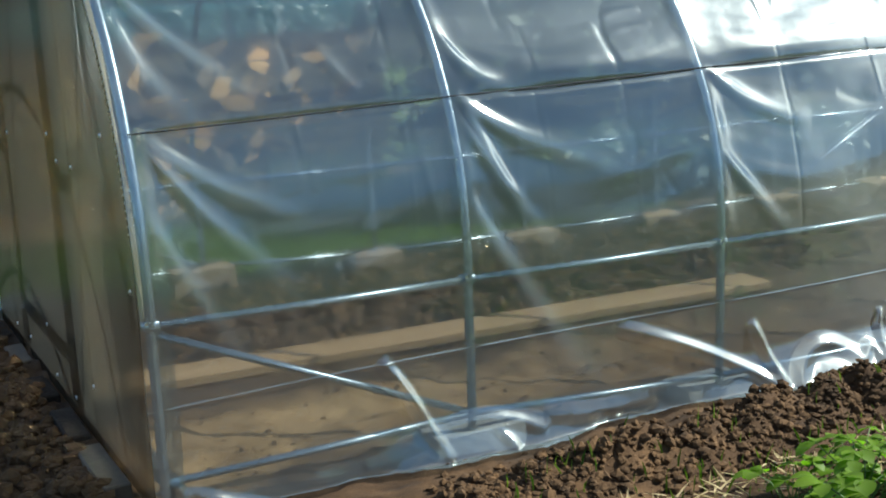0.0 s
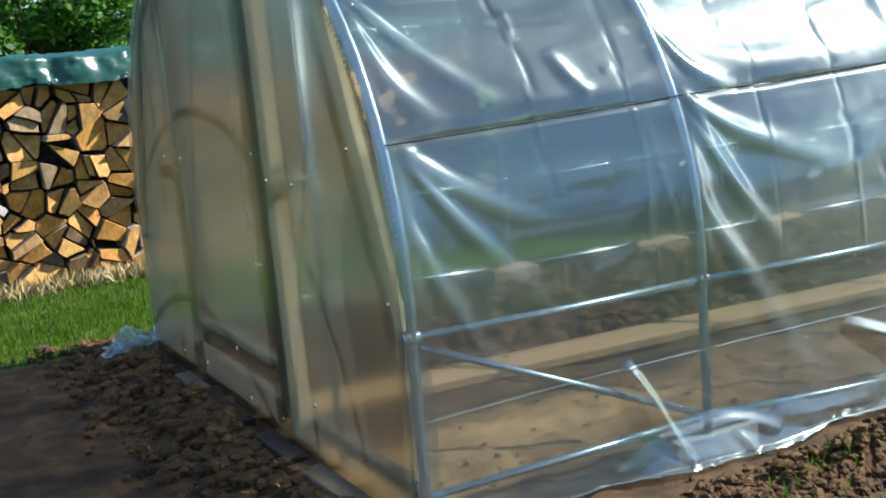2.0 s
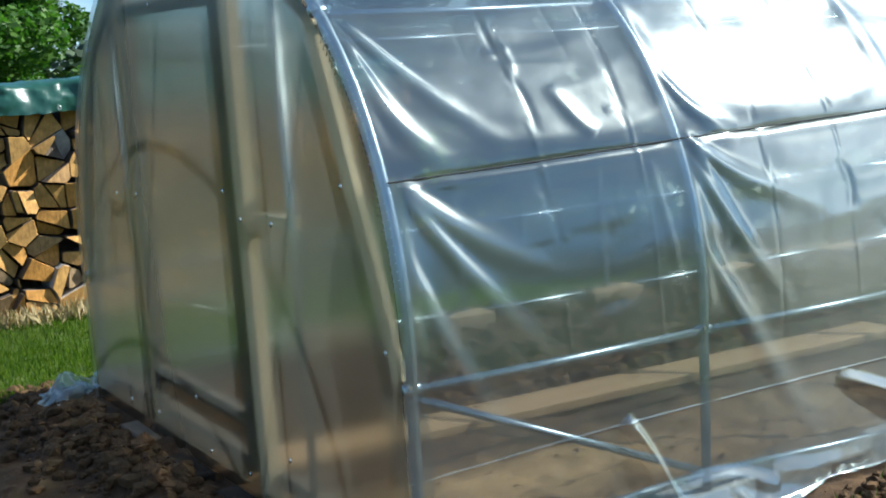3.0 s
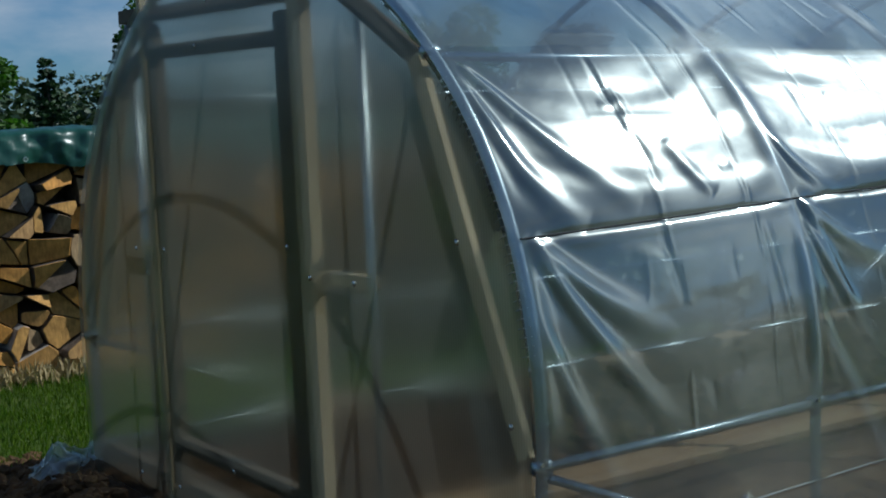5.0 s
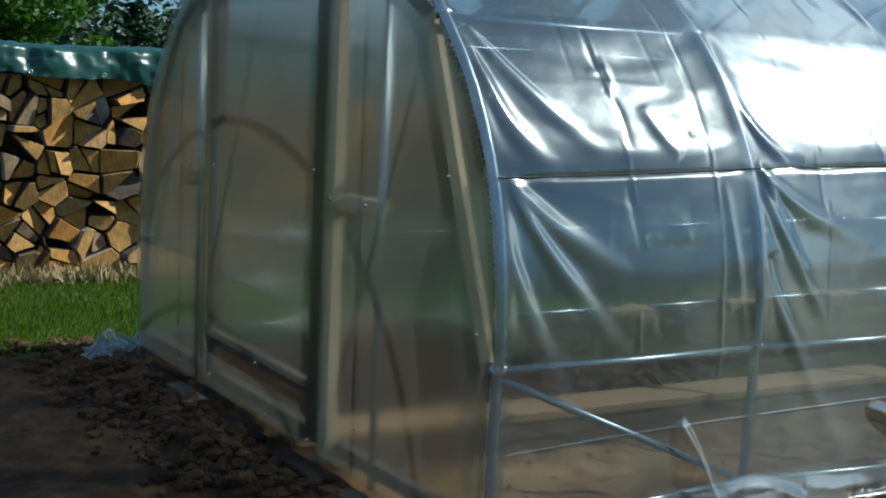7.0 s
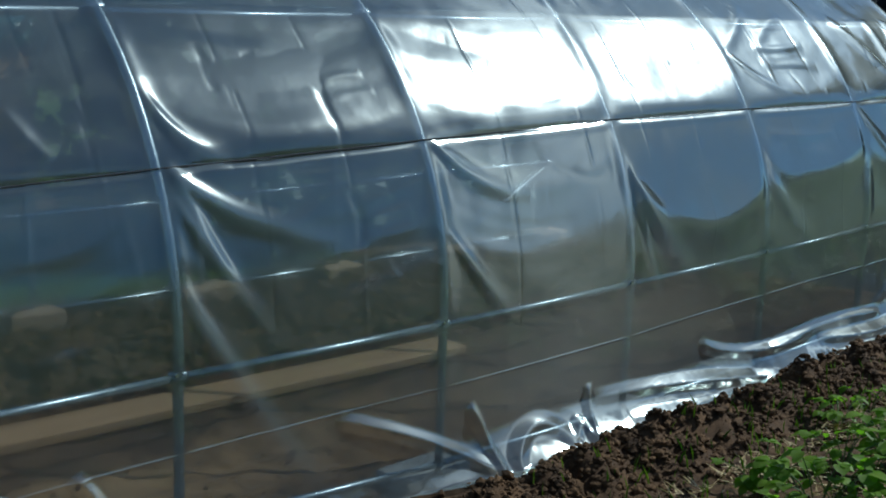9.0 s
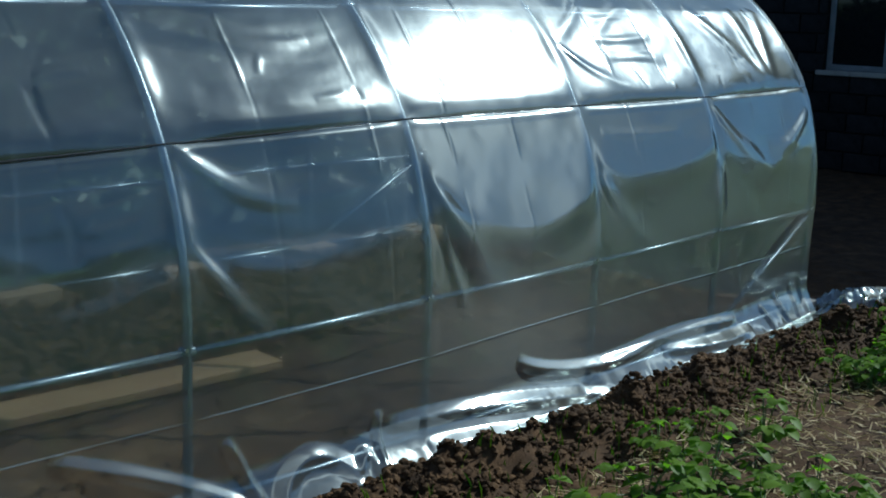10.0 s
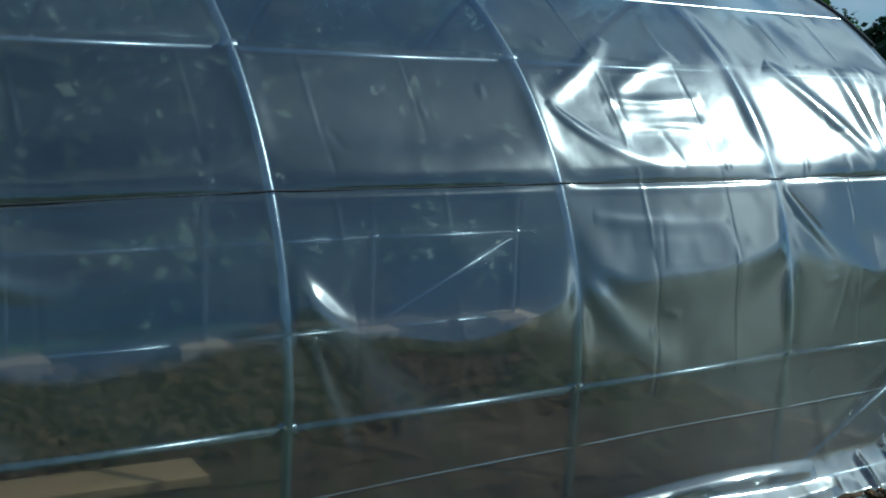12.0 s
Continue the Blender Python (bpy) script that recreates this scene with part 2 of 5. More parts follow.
BARK = simple("bark", (0.07, 0.05, 0.035), (0.18, 0.13, 0.09), 18, 0.9, 0, 0.9, 0.012)
BIRCH = simple("birch_bark", (0.30, 0.26, 0.22), (0.55, 0.50, 0.45), 14, 0.8, 0, 0.6, 0.006)
TARP = simple("green_tarpaulin", (0.010, 0.050, 0.036), (0.016, 0.072, 0.05), 4, 0.36, 0, 0.25, 0.003)
METAL = simple("bright_screw", (0.6, 0.6, 0.58), (0.75, 0.75, 0.72), 40, 0.3, 1.0)
# grey block lowered to near black: the wall's deep shade is put into the colour
BLOCKWORK = simple("shaded_concrete_block", (0.012, 0.0125, 0.0135), (0.026, 0.026, 0.027), 5, 0.93, 0, 0.7, 0.006, None, 0.22, spec=0.06)
CONCRETE = simple("pale_concrete", (0.26, 0.25, 0.22), (0.40, 0.38, 0.34), 8, 0.9, 0, 0.4, 0.004, None, 0.1)
BRICK_MAT = simple("weathered_brick", (0.24, 0.16, 0.09), (0.36, 0.25, 0.15), 10, 0.9, 0, 0.5, 0.004, None, 0.15)
DARK_BRICK = simple("dark_brick", (0.022, 0.017, 0.013), (0.055, 0.042, 0.030), 10, 0.9, 0, 0.6, 0.006, None, 0.3, spec=0.12)
# mortar darkened likewise, with the wall's shade in its colour
MORTAR = simple("shaded_mortar", (0.014, 0.014, 0.015), (0.024, 0.024, 0.024), 9, 0.95, 0, 0.5, 0.004, spec=0.06)
FRAME_PAINT = simple("grey_window_frame", (0.16, 0.17, 0.18), (0.24, 0.25, 0.26), 8, 0.4, 0, 0.05, 0.001)
ROOF = simple("dark_roofing", (0.05, 0.045, 0.042), (0.09, 0.08, 0.075), 6, 0.85)
SOIL_CLOD = simple("soil_clod", (0.034, 0.019, 0.0075), (0.115, 0.064, 0.026), 9, 0.95, 0, 0.9, 0.006, None, 0, 70, 0.25)
STRAW = make_leaf("dry_straw", (0.30, 0.22, 0.10), (0.52, 0.42, 0.24), 0.15)
GRASS = make_leaf("lawn_grass", (0.036, 0.08, 0.006), (0.145, 0.195, 0.015), 0.45)
LEAF = make_leaf("strawberry_leaf", (0.03, 0.08, 0.008), (0.21, 0.33, 0.018), 0.55)
STEM = make_leaf("green_stem", (0.07, 0.13, 0.03), (0.12, 0.18, 0.05), 0.2)
TREE_LEAF = make_leaf("tree_foliage", (0.03, 0.08, 0.012), (0.09, 0.17, 0.025), 0.35)
DARK_LEAF = make_leaf("conifer_foliage", (0.012, 0.035, 0.014), (0.03, 0.065, 0.02), 0.15)
HEDGE_LEAF = make_leaf("wood_foliage", (0.013, 0.032, 0.010), (0.034, 0.058, 0.016), 0.06)
TRUNK = simple("tree_trunk", (0.06, 0.045, 0.03), (0.14, 0.11, 0.08), 8, 0.9, 0, 0.8, 0.02)
PANE = make_pane()

# ---------------------------------------------------------------- mesh helpers
rng = np.random.default_rng(7)
rnd = random.Random(11)


def mesh_of(name, verts, faces, material, smooth=False):
    me = bpy.data.meshes.new(name)
    me.from_pydata([tuple(v) for v in verts], [], [tuple(f) for f in faces])
    for m in material if isinstance(material, (list, tuple)) else [material]:
        me.materials.append(m)
    if smooth:
        me.shade_smooth()
    me.update()
    return me


def part(name, bm, material, parent=None, label="", smooth=False):
    """One mesh object from a bmesh or a mesh, under a thing or part."""
    if isinstance(bm, bmesh.types.BMesh):
        me = bpy.data.meshes.new(name)
        bm.normal_update()
        bm.to_mesh(me)
        bm.free()
        me.materials.append(material)
        if smooth:
            me.shade_smooth()
    else:
        me = bm
    ob = new(name, me)
    if parent:
        ob.parent = parent
    if label:
        ob["label"] = label
    return ob


def thing(name, at, label, category, group="", kind=""):
    e = new(name)
    e.empty_display_size = 0.1
    e.location = at
    return tagged(e, label, category, group, kind)


def box(lo, hi, bevel=0.003, jitter=0.0):
    bm = bmesh.new()
    bmesh.ops.create_cube(bm, size=1)
    c, s = [(a + b) / 2 for a, b in zip(lo, hi)], [b - a for a, b in zip(lo, hi)]
    for v in bm.verts:
        v.co = Vector((v.co.x * s[0] + c[0], v.co.y * s[1] + c[1], v.co.z * s[2] + c[2]))
        if jitter:
            v.co += Vector([rnd.uniform(-jitter, jitter) for _ in range(3)])
    if bevel:
        bmesh.ops.bevel(bm, geom=list(bm.edges), offset=bevel, segments=1, affect="EDGES", profile=0.5)
    return bm


def beam(a, b, w, h, up=(0, 0, 1), bevel=0.003):
    """A bevelled bar of section w x h from a to b."""
    a, b = Vector(a), Vector(b)
    d = b - a
    bm = box((0, -w / 2, -h / 2), (d.length, w / 2, h / 2), bevel)
    x = d.normalized()
    y = Vector(up).cross(x).normalized()
    z = x.cross(y)
    m = Matrix((x, y, z)).transposed().to_4x4()
    m.translation = a
    bmesh.ops.transform(bm, matrix=m, verts=bm.verts)
    return bm


def tube(points, r, sides=10, cap=True):
    """A round tube along a list of points, as bmesh; r may be a list."""
    pts = [Vector(p) for p in points]
    rs = r if isinstance(r, (list, tuple)) else [r] * len(pts)
    bm = bmesh.new()
    rings = []
    ref = Vector((0, 0, 1))
    for i, p in enumerate(pts):
        t = (pts[min(i + 1, len(pts) - 1)] - pts[max(i - 1, 0)]).normalized()
        if abs(t.dot(ref)) > 0.95:
            ref = Vector((1, 0, 0))
        u = t.cross(ref).normalized()
        w = t.cross(u)
        ref = -w if abs(w.dot(t)) < 0.9 else ref
        rings.append([bm.verts.new(p + (u * math.cos(2 * math.pi * k / sides) + w * math.sin(2 * math.pi * k / sides)) * rs[i]) for k in range(sides)])
    for a, b in zip(rings, rings[1:]):
        for k in range(sides):
            bm.faces.new((a[k], a[(k + 1) % sides], b[(k + 1) % sides], b[k]))
    if cap:
        bm.faces.new(rings[0][::-1])
        bm.faces.new(rings[-1])
    bmesh.ops.recalc_face_normals(bm, faces=bm.faces)
    return bm


def vnoise(x, y, seed=0):
    """Smooth value noise on arrays, about -1 to 1."""
    xi, yi = np.floor(x).astype(np.int64), np.floor(y).astype(np.int64)
    fx, fy = x - xi, y - yi
    fx, fy = fx * fx * (3 - 2 * fx), fy * fy * (3 - 2 * fy)

    def h(a, b):
        v = (a * 374761393 + b * 668265263 + seed * 974634 + 1274126177) & 0xFFFFFFFF
        v = ((v ^ (v >> 13)) * 1103515245) & 0xFFFFFFFF
        return ((v ^ (v >> 16)) & 0xFFFF) / 32767.5 - 1
    a, b, c, d = h(xi, yi), h(xi + 1, yi), h(xi, yi + 1), h(xi + 1, yi + 1)
    return (a * (1 - fx) + b * fx) * (1 - fy) + (c * (1 - fx) + d * fx) * fy


def fbm(x, y, seed=0, octaves=4):
    s, a = 0, 1.0
    for o in range(octaves):
        s = s + a * vnoise(x * 2 ** o, y * 2 ** o, seed + 17 * o)
        a *= 0.5
    return s


# ---------------------------------------------------------------- ground
def ground_z(x, y):
    x, y = np.asarray(x, float), np.asarray(y, float)
    near = 1 / (1 + np.exp((np.hypot(x - 2, y) - 14) * 0.6))
    inside = ((x > -0.05) & (x < 6.05) & (y > 0.0) & (y < 2.95)).astype(float)
    z = near * 0.012 * fbm(x * 2.2, y * 2.2, 3)
    soil = near / (1 + np.exp((y - 3.2) * 14))
    z = z + soil * (0.010 * fbm(x * 9, y * 9, 5) + 0.006 * fbm(x * 26, y * 26, 8, 3))
    # heaped soil along the film's foot
    m = np.exp(-((y + 0.34 + 0.05 * fbm(x * 1.5, x * 0, 21)) / 0.15) ** 2) / (1 + np.exp(-(x - 0.75) * 9))
    z = z + m * (0.085 + 0.03 * fbm(x * 3, y * 3, 9)) * (1 + 0.5 * fbm(x * 11, y * 11, 10))
    # rough spoil before the end wall
    e = np.exp(-((x + 0.22) / 0.17) ** 2) * ((y > -0.2) & (y < 3.4))
    z = z + e * (0.012 + 0.03 * fbm(x * 7, y * 7, 12))
    # dug bed at the far side of the plank
    bed = inside * (1 / (1 + np.exp(-(y - 1.45) * 16)))
    z = z + bed * (0.02 + 0.025 * fbm(x * 6, y * 6, 14) + 0.025 * fbm(x * 15, y * 15, 16))
    z = z - 0.085 / (1 + np.exp(-np.clip((y - 4.0) * 4, -50, 50)))
    d = np.hypot(x, y)
    hill = np.clip(y - 28, 0, None) * 0.032 + np.clip(x - 45, 0, None) * 0.006
    return z + np.minimum(hill, 9) * (1 + 0.15 * fbm(x * 0.02, y * 0.02, 30)) + np.clip(d - 30, 0, 60) * 0.004 * vnoise(x * 0.05, y * 0.05, 31)


def graded(lo, hi, step, far):
    a = list(np.arange(lo, hi + 1e-6, step))
    d, p = step, a[-1]
    while p < far:
        d *= 1.22
        p += d
        a.append(p)
    d, p = step, a[0]
    while p > -far:
        d *= 1.22
        p -= d
        a.insert(0, p)
    return np.array(a)


def make_terrain():
    xs, ys = graded(-2.4, 7.4, 0.035, 900), graded(-2.6, 5.2, 0.035, 900)
    X, Y = np.meshgrid(xs, ys)
    Z = ground_z(X, Y)
    nx, ny = len(xs), len(ys)
    v = np.stack([X.ravel(), Y.ravel(), Z.ravel()], 1)
    i = np.arange(nx * ny).reshape(ny, nx)
    f = np.stack([i[:-1, :-1].ravel(), i[:-1, 1:].ravel(), i[1:, 1:].ravel(), i[1:, :-1].ravel()], 1)
    me = bpy.data.meshes.new("ground")
    me.from_pydata(v.tolist(), [], f.tolist())
    wob = 0.10 * fbm(X * 2, Y * 2, 40)
    g = 1 / (1 + np.exp(-(Y - 3.28 + wob) * 22))
    g = np.maximum(g, 1 / (1 + np.exp(-(np.abs(X - 2.2) - 6.6 + 4 * wob) * 3)))
    g = np.maximum(g, 0.85 / (1 + np.exp((Y + 2.45 + wob) * 8)) + 0.15 / (1 + np.exp(np.clip(Y + 13, -50, 50))))
    g = g * (1 - (1 / (1 + np.exp(-(X - 3.6 + wob) * 14))) * (Y > 3.0) * (Y < 7.6) * (X < 10.5))
    g = g * (1 - (X > 6.05) * (X < 18) * (Y > -0.5 + wob) * (Y < 9))
    dry = np.exp(-((Y - 0.62 + wob) / 0.36) ** 4) * (X > 0) * (X < 6) * np.clip(1.25 - 0.36 * X, 0, 1)
    dry = np.maximum(dry, 0.12 * (X < 7.5) * np.exp(-((Y + 1.5) / 0.95) ** 6) * (0.5 + 0.5 * fbm(X * 2.5, Y * 2.5, 47)))
    for name, arr in (("grass", g), ("dry", dry * (0.7 + 0.3 * fbm(X * 3, Y * 3, 44)))):
        at = me.attributes.new(name, "FLOAT", "POINT")
        at.data.foreach_set("value", np.clip(arr, 0, 1).ravel().astype(np.float32))
    me.materials.append(GROUND)
    me.shade_smooth()
    return tagged(new("ground", me), "brown clay soil turning to mown green lawn", "ground", kind="structure")


make_terrain()


# ---------------------------------------------------------------- greenhouse
R, ZC, CY = 1.50, 0.55, 1.475   # arch radius, height where the legs end, middle of the house
LEG, ARC = ZC, math.pi * R
SPAN = LEG * 2 + ARC


STATIONS = range(7)
LEAN = (0.048, 0.031, 0.001, -0.022, -0.022, -0.003, 0.032)   # hoop legs stand a little out of line
MID_Z = (0.597, 0.584, 0.571, 0.571, 0.569, 0.575, 0.566)
BASE_Z = (0.130, 0.140, 0.085, 0.070, 0.062, 0.058, 0.055)
CORD_Z = (1.118, 1.145, 1.168, 1.190, 1.194, 1.192, 1.206)
RAIL_Z = 1.582


def along(x, table):
    return np.interp(x, STATIONS, table)


def hoop_r(a):
    """Radius of the bent tube at angle a: a little flatter than a circle."""
    b = min(a, math.pi - a)
    c = min(b, 1.15)
    r = R - 0.0366 + 0.1169 * c - 0.1856 * c * c + 0.0509 * c ** 3 + 0.0254 * c ** 4
    if b > c:
        u = (b - c) / (math.pi / 2 - c)
        r += 0.0194 * (u - u * u / 2)
    return r


def arch(s, off=0.0, x=None):
    """Point (y, z) and outward normal at s metres along the hoop from the front foot."""
    sh = 0.0 if x is None else float(along(x, LEAN)) * max(0.0, min(1.0, 1 - (s - LEG) / 0.9))
    if s < LEG:
        return CY - hoop_r(0) - off + sh + 0.022 * (ZC - s), s, -1.0, 0.0
    if s > LEG + ARC:
        return CY + hoop_r(0) + off - 0.022 * (ZC - SPAN + s), SPAN - s, 1.0, 0.0
    a = (s - LEG) / R
    r = hoop_r(a) + off
    return CY - r * math.cos(a) + sh, ZC + r * math.sin(a), -math.cos(a), math.sin(a)


def s_at(z):
    if z < ZC:
        return z
    lo, hi = 0.0, math.pi / 2
    for _ in range(40):
        m = (lo + hi) / 2
        lo, hi = (m, hi) if ZC + hoop_r(m) * math.sin(m) < z else (lo, m)
    return LEG + R * lo


CORD_S = tuple(s_at(z) for z in CORD_Z)


greenhouse = thing("greenhouse", (0, 0, 0), "tunnel greenhouse of galvanised hoops under wrinkled clear film", "greenhouse")

# steel skeleton
for k in STATIONS:
    pts = [(k, *arch(s, 0, k)[:2]) for s in ([-0.06, 0.1, 0.3, 0.5] + list(np.linspace(LEG, LEG + ARC, 44)) + [SPAN - 0.5, SPAN - 0.3, SPAN - 0.1, SPAN + 0.06])]
    hoop = part("hoop", tube(pts, 0.0152, 12), GALV, greenhouse, "galvanised steel tube hoop", True)
    for s in (MID_Z[k], SPAN - MID_Z[k], s_at(RAIL_Z), SPAN - s_at(RAIL_Z)):
        y, z, ny, nz = arch(s, 0, k)
        part("clamp", beam((k - 0.026, y - ny * 0.004, z - nz * 0.004), (k + 0.026, y - ny * 0.004, z - nz * 0.004), 0.034, 0.034, (0, nz, -ny + 1e-4), 0.006), GALV, hoop, "", True)
    y = arch(MID_Z[k], 0, k)[0]
    part("bolt", tube([(k - 0.016, y - 0.015, MID_Z[k] + 0.012), (k - 0.016, y - 0.021, MID_Z[k] + 0.012)], 0.006, 6), METAL, hoop)


def rail(level, r, off=0.0, far=False):
    for k in range(6):
        ends = []
        for q in (k, k + 1):
            s = level[q] if isinstance(level, tuple) else level
            y, z = arch(SPAN - s if far else s, off, q)[:2]
            ends.append((q + (0.012 if q == k else -0.012), y, z))
        mid = tuple((a + b) / 2 for a, b in zip(*ends))
        part("rail", tube([ends[0], (mid[0], mid[1], mid[2] - 0.003), ends[1]], r, 8), GALV, greenhouse, "", True)


for far in (False, True):
    rail(BASE_Z, 0.012, 0, far)
    rail(MID_Z, 0.0125, 0, far)
    rail(s_at(RAIL_Z), 0.012, -0.02, far)
rail(LEG + ARC / 2, 0.012, -0.02)
for y, far in ((0, False), (0, True)):
    for k0, z0, k1, z1 in ((0, MID_Z[0] - 0.03, 1, BASE_Z[1] + 0.01), (5, BASE_Z[5] + 0.01, 6, MID_Z[6] - 0.03)):
        a, b = ((k, arch(SPAN - z if far else z, 0, k)[0], z) for k, z in ((k0 + 0.02, z0), (k1 - 0.02, z1)))
        part("brace", tube([a, b], 0.0115, 8), GALV, greenhouse, "galvanised diagonal brace", True)
for zs in (CORD_Z, (1.81,) * 7):
    pts = []
    for x in np.linspace(0, 6, 37):
        y, z, ny, nz = arch(s_at(float(along(x, zs))), 0.0195 - (0.0095 if zs is CORD_Z else 0.0) * math.sin(math.pi * (x % 1)) ** 0.4, x)
        pts.append((x, y, z))
    part("cord" if zs is CORD_Z else "wire", tube(pts, 0.0026 if zs is CORD_Z else 0.0024, 6), CORD if zs is CORD_Z else GALV, greenhouse, "thin dark cord tied along the hoops" if zs is CORD_Z else "bright stretched wire")


# film: creases as curves in the film's own plane (x along the house, s up the hoop)
def bez(p0, p1, p2, n=26):
    t = np.linspace(0, 1, n)[:, None]
    p0, p1, p2 = map(np.array, (p0, p1, p2))
    return (1 - t) ** 2 * p0 + 2 * t * (1 - t) * p1 + t * t * p2


def add_crease(D, X, S, curve, amp, width, sharp=2.0, taper=True, M=None):
    lo, hi = curve.min(0) - width * 4, curve.max(0) + width * 4
    jx = (X[0] >= lo[0]) & (X[0] <= hi[0])
    js = (S[:, 0] >= lo[1]) & (S[:, 0] <= hi[1])
    if not jx.any() or not js.any():
        return
    ix, iy = np.where(jx)[0], np.where(js)[0]
    sl = (slice(iy[0], iy[-1] + 1), slice(ix[0], ix[-1] + 1))
    x, s = X[sl], S[sl]
    best, where = np.full(x.shape, 1e9), np.zeros(x.shape)
    n = len(curve) - 1
    for i in range(n):
        a, b = curve[i], curve[i + 1]
        d = b - a
        t = np.clip(((x - a[0]) * d[0] + (s - a[1]) * d[1]) / (d @ d + 1e-12), 0, 1)
        q = np.hypot(x - a[0] - t * d[0], s - a[1] - t * d[1])
        near = q < best
        best = np.where(near, q, best)
        where = np.where(near, (i + t) / n, where)
    fade = np.sin(np.pi * np.clip(where, 0.0, 1)) ** 0.5 if taper is True else np.clip(where / 0.22, 0, 1) ** 0.6 * (1 - where) ** 0.8 if taper == "out" else 1.0
    wid = width * (0.55 + 0.7 * where) if taper == "out" else width
    D[sl] += amp * fade * (np.clip(1 - best / wid, 0, 1) if sharp == "tent" else np.exp(-(best / wid) ** sharp))
    if M is not None:
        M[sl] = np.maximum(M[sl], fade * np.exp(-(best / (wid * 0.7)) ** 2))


def film_relief(X, S):
    M = np.zeros(X.shape)
    D = 0.0180 + np.interp(X, (0, 2.9, 3, 4, 4.1, 6), (0.0012, 0.0012, 0.0004, 0.0004, 0.001, 0.001)) * fbm(X * 2.2, S * 2.2, 60, 2) + 0.0045 * np.interp(X, (0, 4, 4.1, 5, 5.1, 6), (0, 0, 0.35, 0.35, 0.8, 0.8)) * fbm(X * 3.6, S * 3.6, 64, 2) + 0.0011 * fbm(X * 4.6, S * 4.6, 61, 2) + 0.0004 * fbm(X * 10, S * 10, 63, 2)
    F = X - np.floor(X)
    body = np.clip(np.sin(np.pi * F), 0, 1) ** 0.4
    sc, sp, sm = along(X, CORD_S), s_at(RAIL_Z), along(X, MID_Z)
    # the sheet runs nearly straight from rail to cord to rail
    for a, b, amp in ((sm, sc, -0.020), (sc, sp, -0.013), (sp, s_at(1.81), -0.008), (0.20, sm, -0.006)):
        u = np.clip((S - a) / (b - a), 0, 1)
        D += amp * np.sin(np.pi * u) * body * (1 + 0.12 * fbm(X * 1.7, S * 1.7, 66, 2))
    # soft, nearly level waves of slack cloth
    slack = np.interp(X, (0, 0.9, 2.5, 3.0, 4, 6), (0.7, 1.2, 1.2, 0.10, 0.15, 0.5))
    wave_ = fbm(X * 1.1 + 3, (S + 0.10 * np.sin(np.pi * F)) * 5.5, 71, 3)
    D += 0.0048 * slack * wave_ * body * np.clip((S - sm) / 0.15, 0, 1) * np.clip((sp + 0.1 - S) / 0.2, 0, 1)
    # slack pooled above the cord
    D += 0.0085 * np.exp(-((S - sc - 0.055) / np.where(S < sc + 0.055, 0.045, 0.095)) ** 2) * body * np.interp(X, (0, 1, 2, 6), (0.4, 0.6, 1, 1))
    # tuck under the cord
    D -= 0.0105 * np.exp(-np.abs(S - sc) / 0.012) * body
    D += 0.003 * np.exp(-((S - sc + 0.025) / 0.014) ** 2) * body
    # fold line low on the side
    line = 0.352 + 0.008 * np.sin(X * 1.9) + 0.006 * X
    D += 0.0013 * np.exp(-((S - line) / np.where(S > line, 0.0024, 0.006)) ** 2)
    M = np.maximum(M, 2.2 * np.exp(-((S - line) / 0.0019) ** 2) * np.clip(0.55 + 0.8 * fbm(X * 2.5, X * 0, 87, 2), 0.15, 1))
    # slack bellies hanging from the cord: out to a rounded edge, then back in
    for k, lo0, lo1, lo2, amp in ((0, 0.90, 0.84, 0.92, 0.006), (1, 0.92, 0.86, 0.98, 0.008), (2, 0.92, 0.78, 0.90, 0.010), (3, 0.97, 0.775, 0.90, 0.042), (4, 0.99, 0.90, 1.02, 0.034), (5, 1.0, 0.86, 0.95, 0.020)):
        edge = s_at(lo0) * (1 - F) + s_at(lo2) * F - (s_at((lo0 + lo2) / 2) - s_at(lo1)) * np.sin(np.pi * F) ** 0.7
        edge = edge + 0.012 * fbm(X * 3.1, X * 0, 58, 2)
        inn = (X >= k) & (X < k + 1)
        up, dn = np.clip((sc - S) / (sc - edge), 0, 1), (edge - S) / 0.11
        D += np.where(inn, amp * body * np.where(S > edge, up ** 1.4, np.exp(-np.clip(dn, 0, 9) ** 2)) * (1 + 0.15 * fbm(X * 2.6, S * 3, 89, 2)), 0)
    r = random.Random(5)
    for x0, z0, x1, z1, x2, z2, amp, wid, mode in SIDE_FOLDS:
        pts = bez((x0, s_at(z0)), (x1, s_at(z1)), (x2, s_at(z2)), 30)
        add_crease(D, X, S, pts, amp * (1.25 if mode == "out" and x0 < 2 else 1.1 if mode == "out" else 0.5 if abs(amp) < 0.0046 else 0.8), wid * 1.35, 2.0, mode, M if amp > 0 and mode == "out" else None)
    for k in range(6):
        # package folds: straight up the sheet
        for fx in PACK_FOLDS[k]:
            for s0, s1 in ((0.5, 0.98), (1.02, 1.26), (1.36, 1.7), (1.78, 2.1)):
                s0, s1 = s0 + r.uniform(-.03, .03), s1 + r.uniform(-.03, .03)
                add_crease(D, X, S, bez((k + fx, s0), (k + fx + r.uniform(-.01, .01), (s0 + s1) / 2), (k + fx + r.uniform(-.012, .012), s1), 10), r.choice((0.0009, -0.0007)), 0.007, 1.8, True)
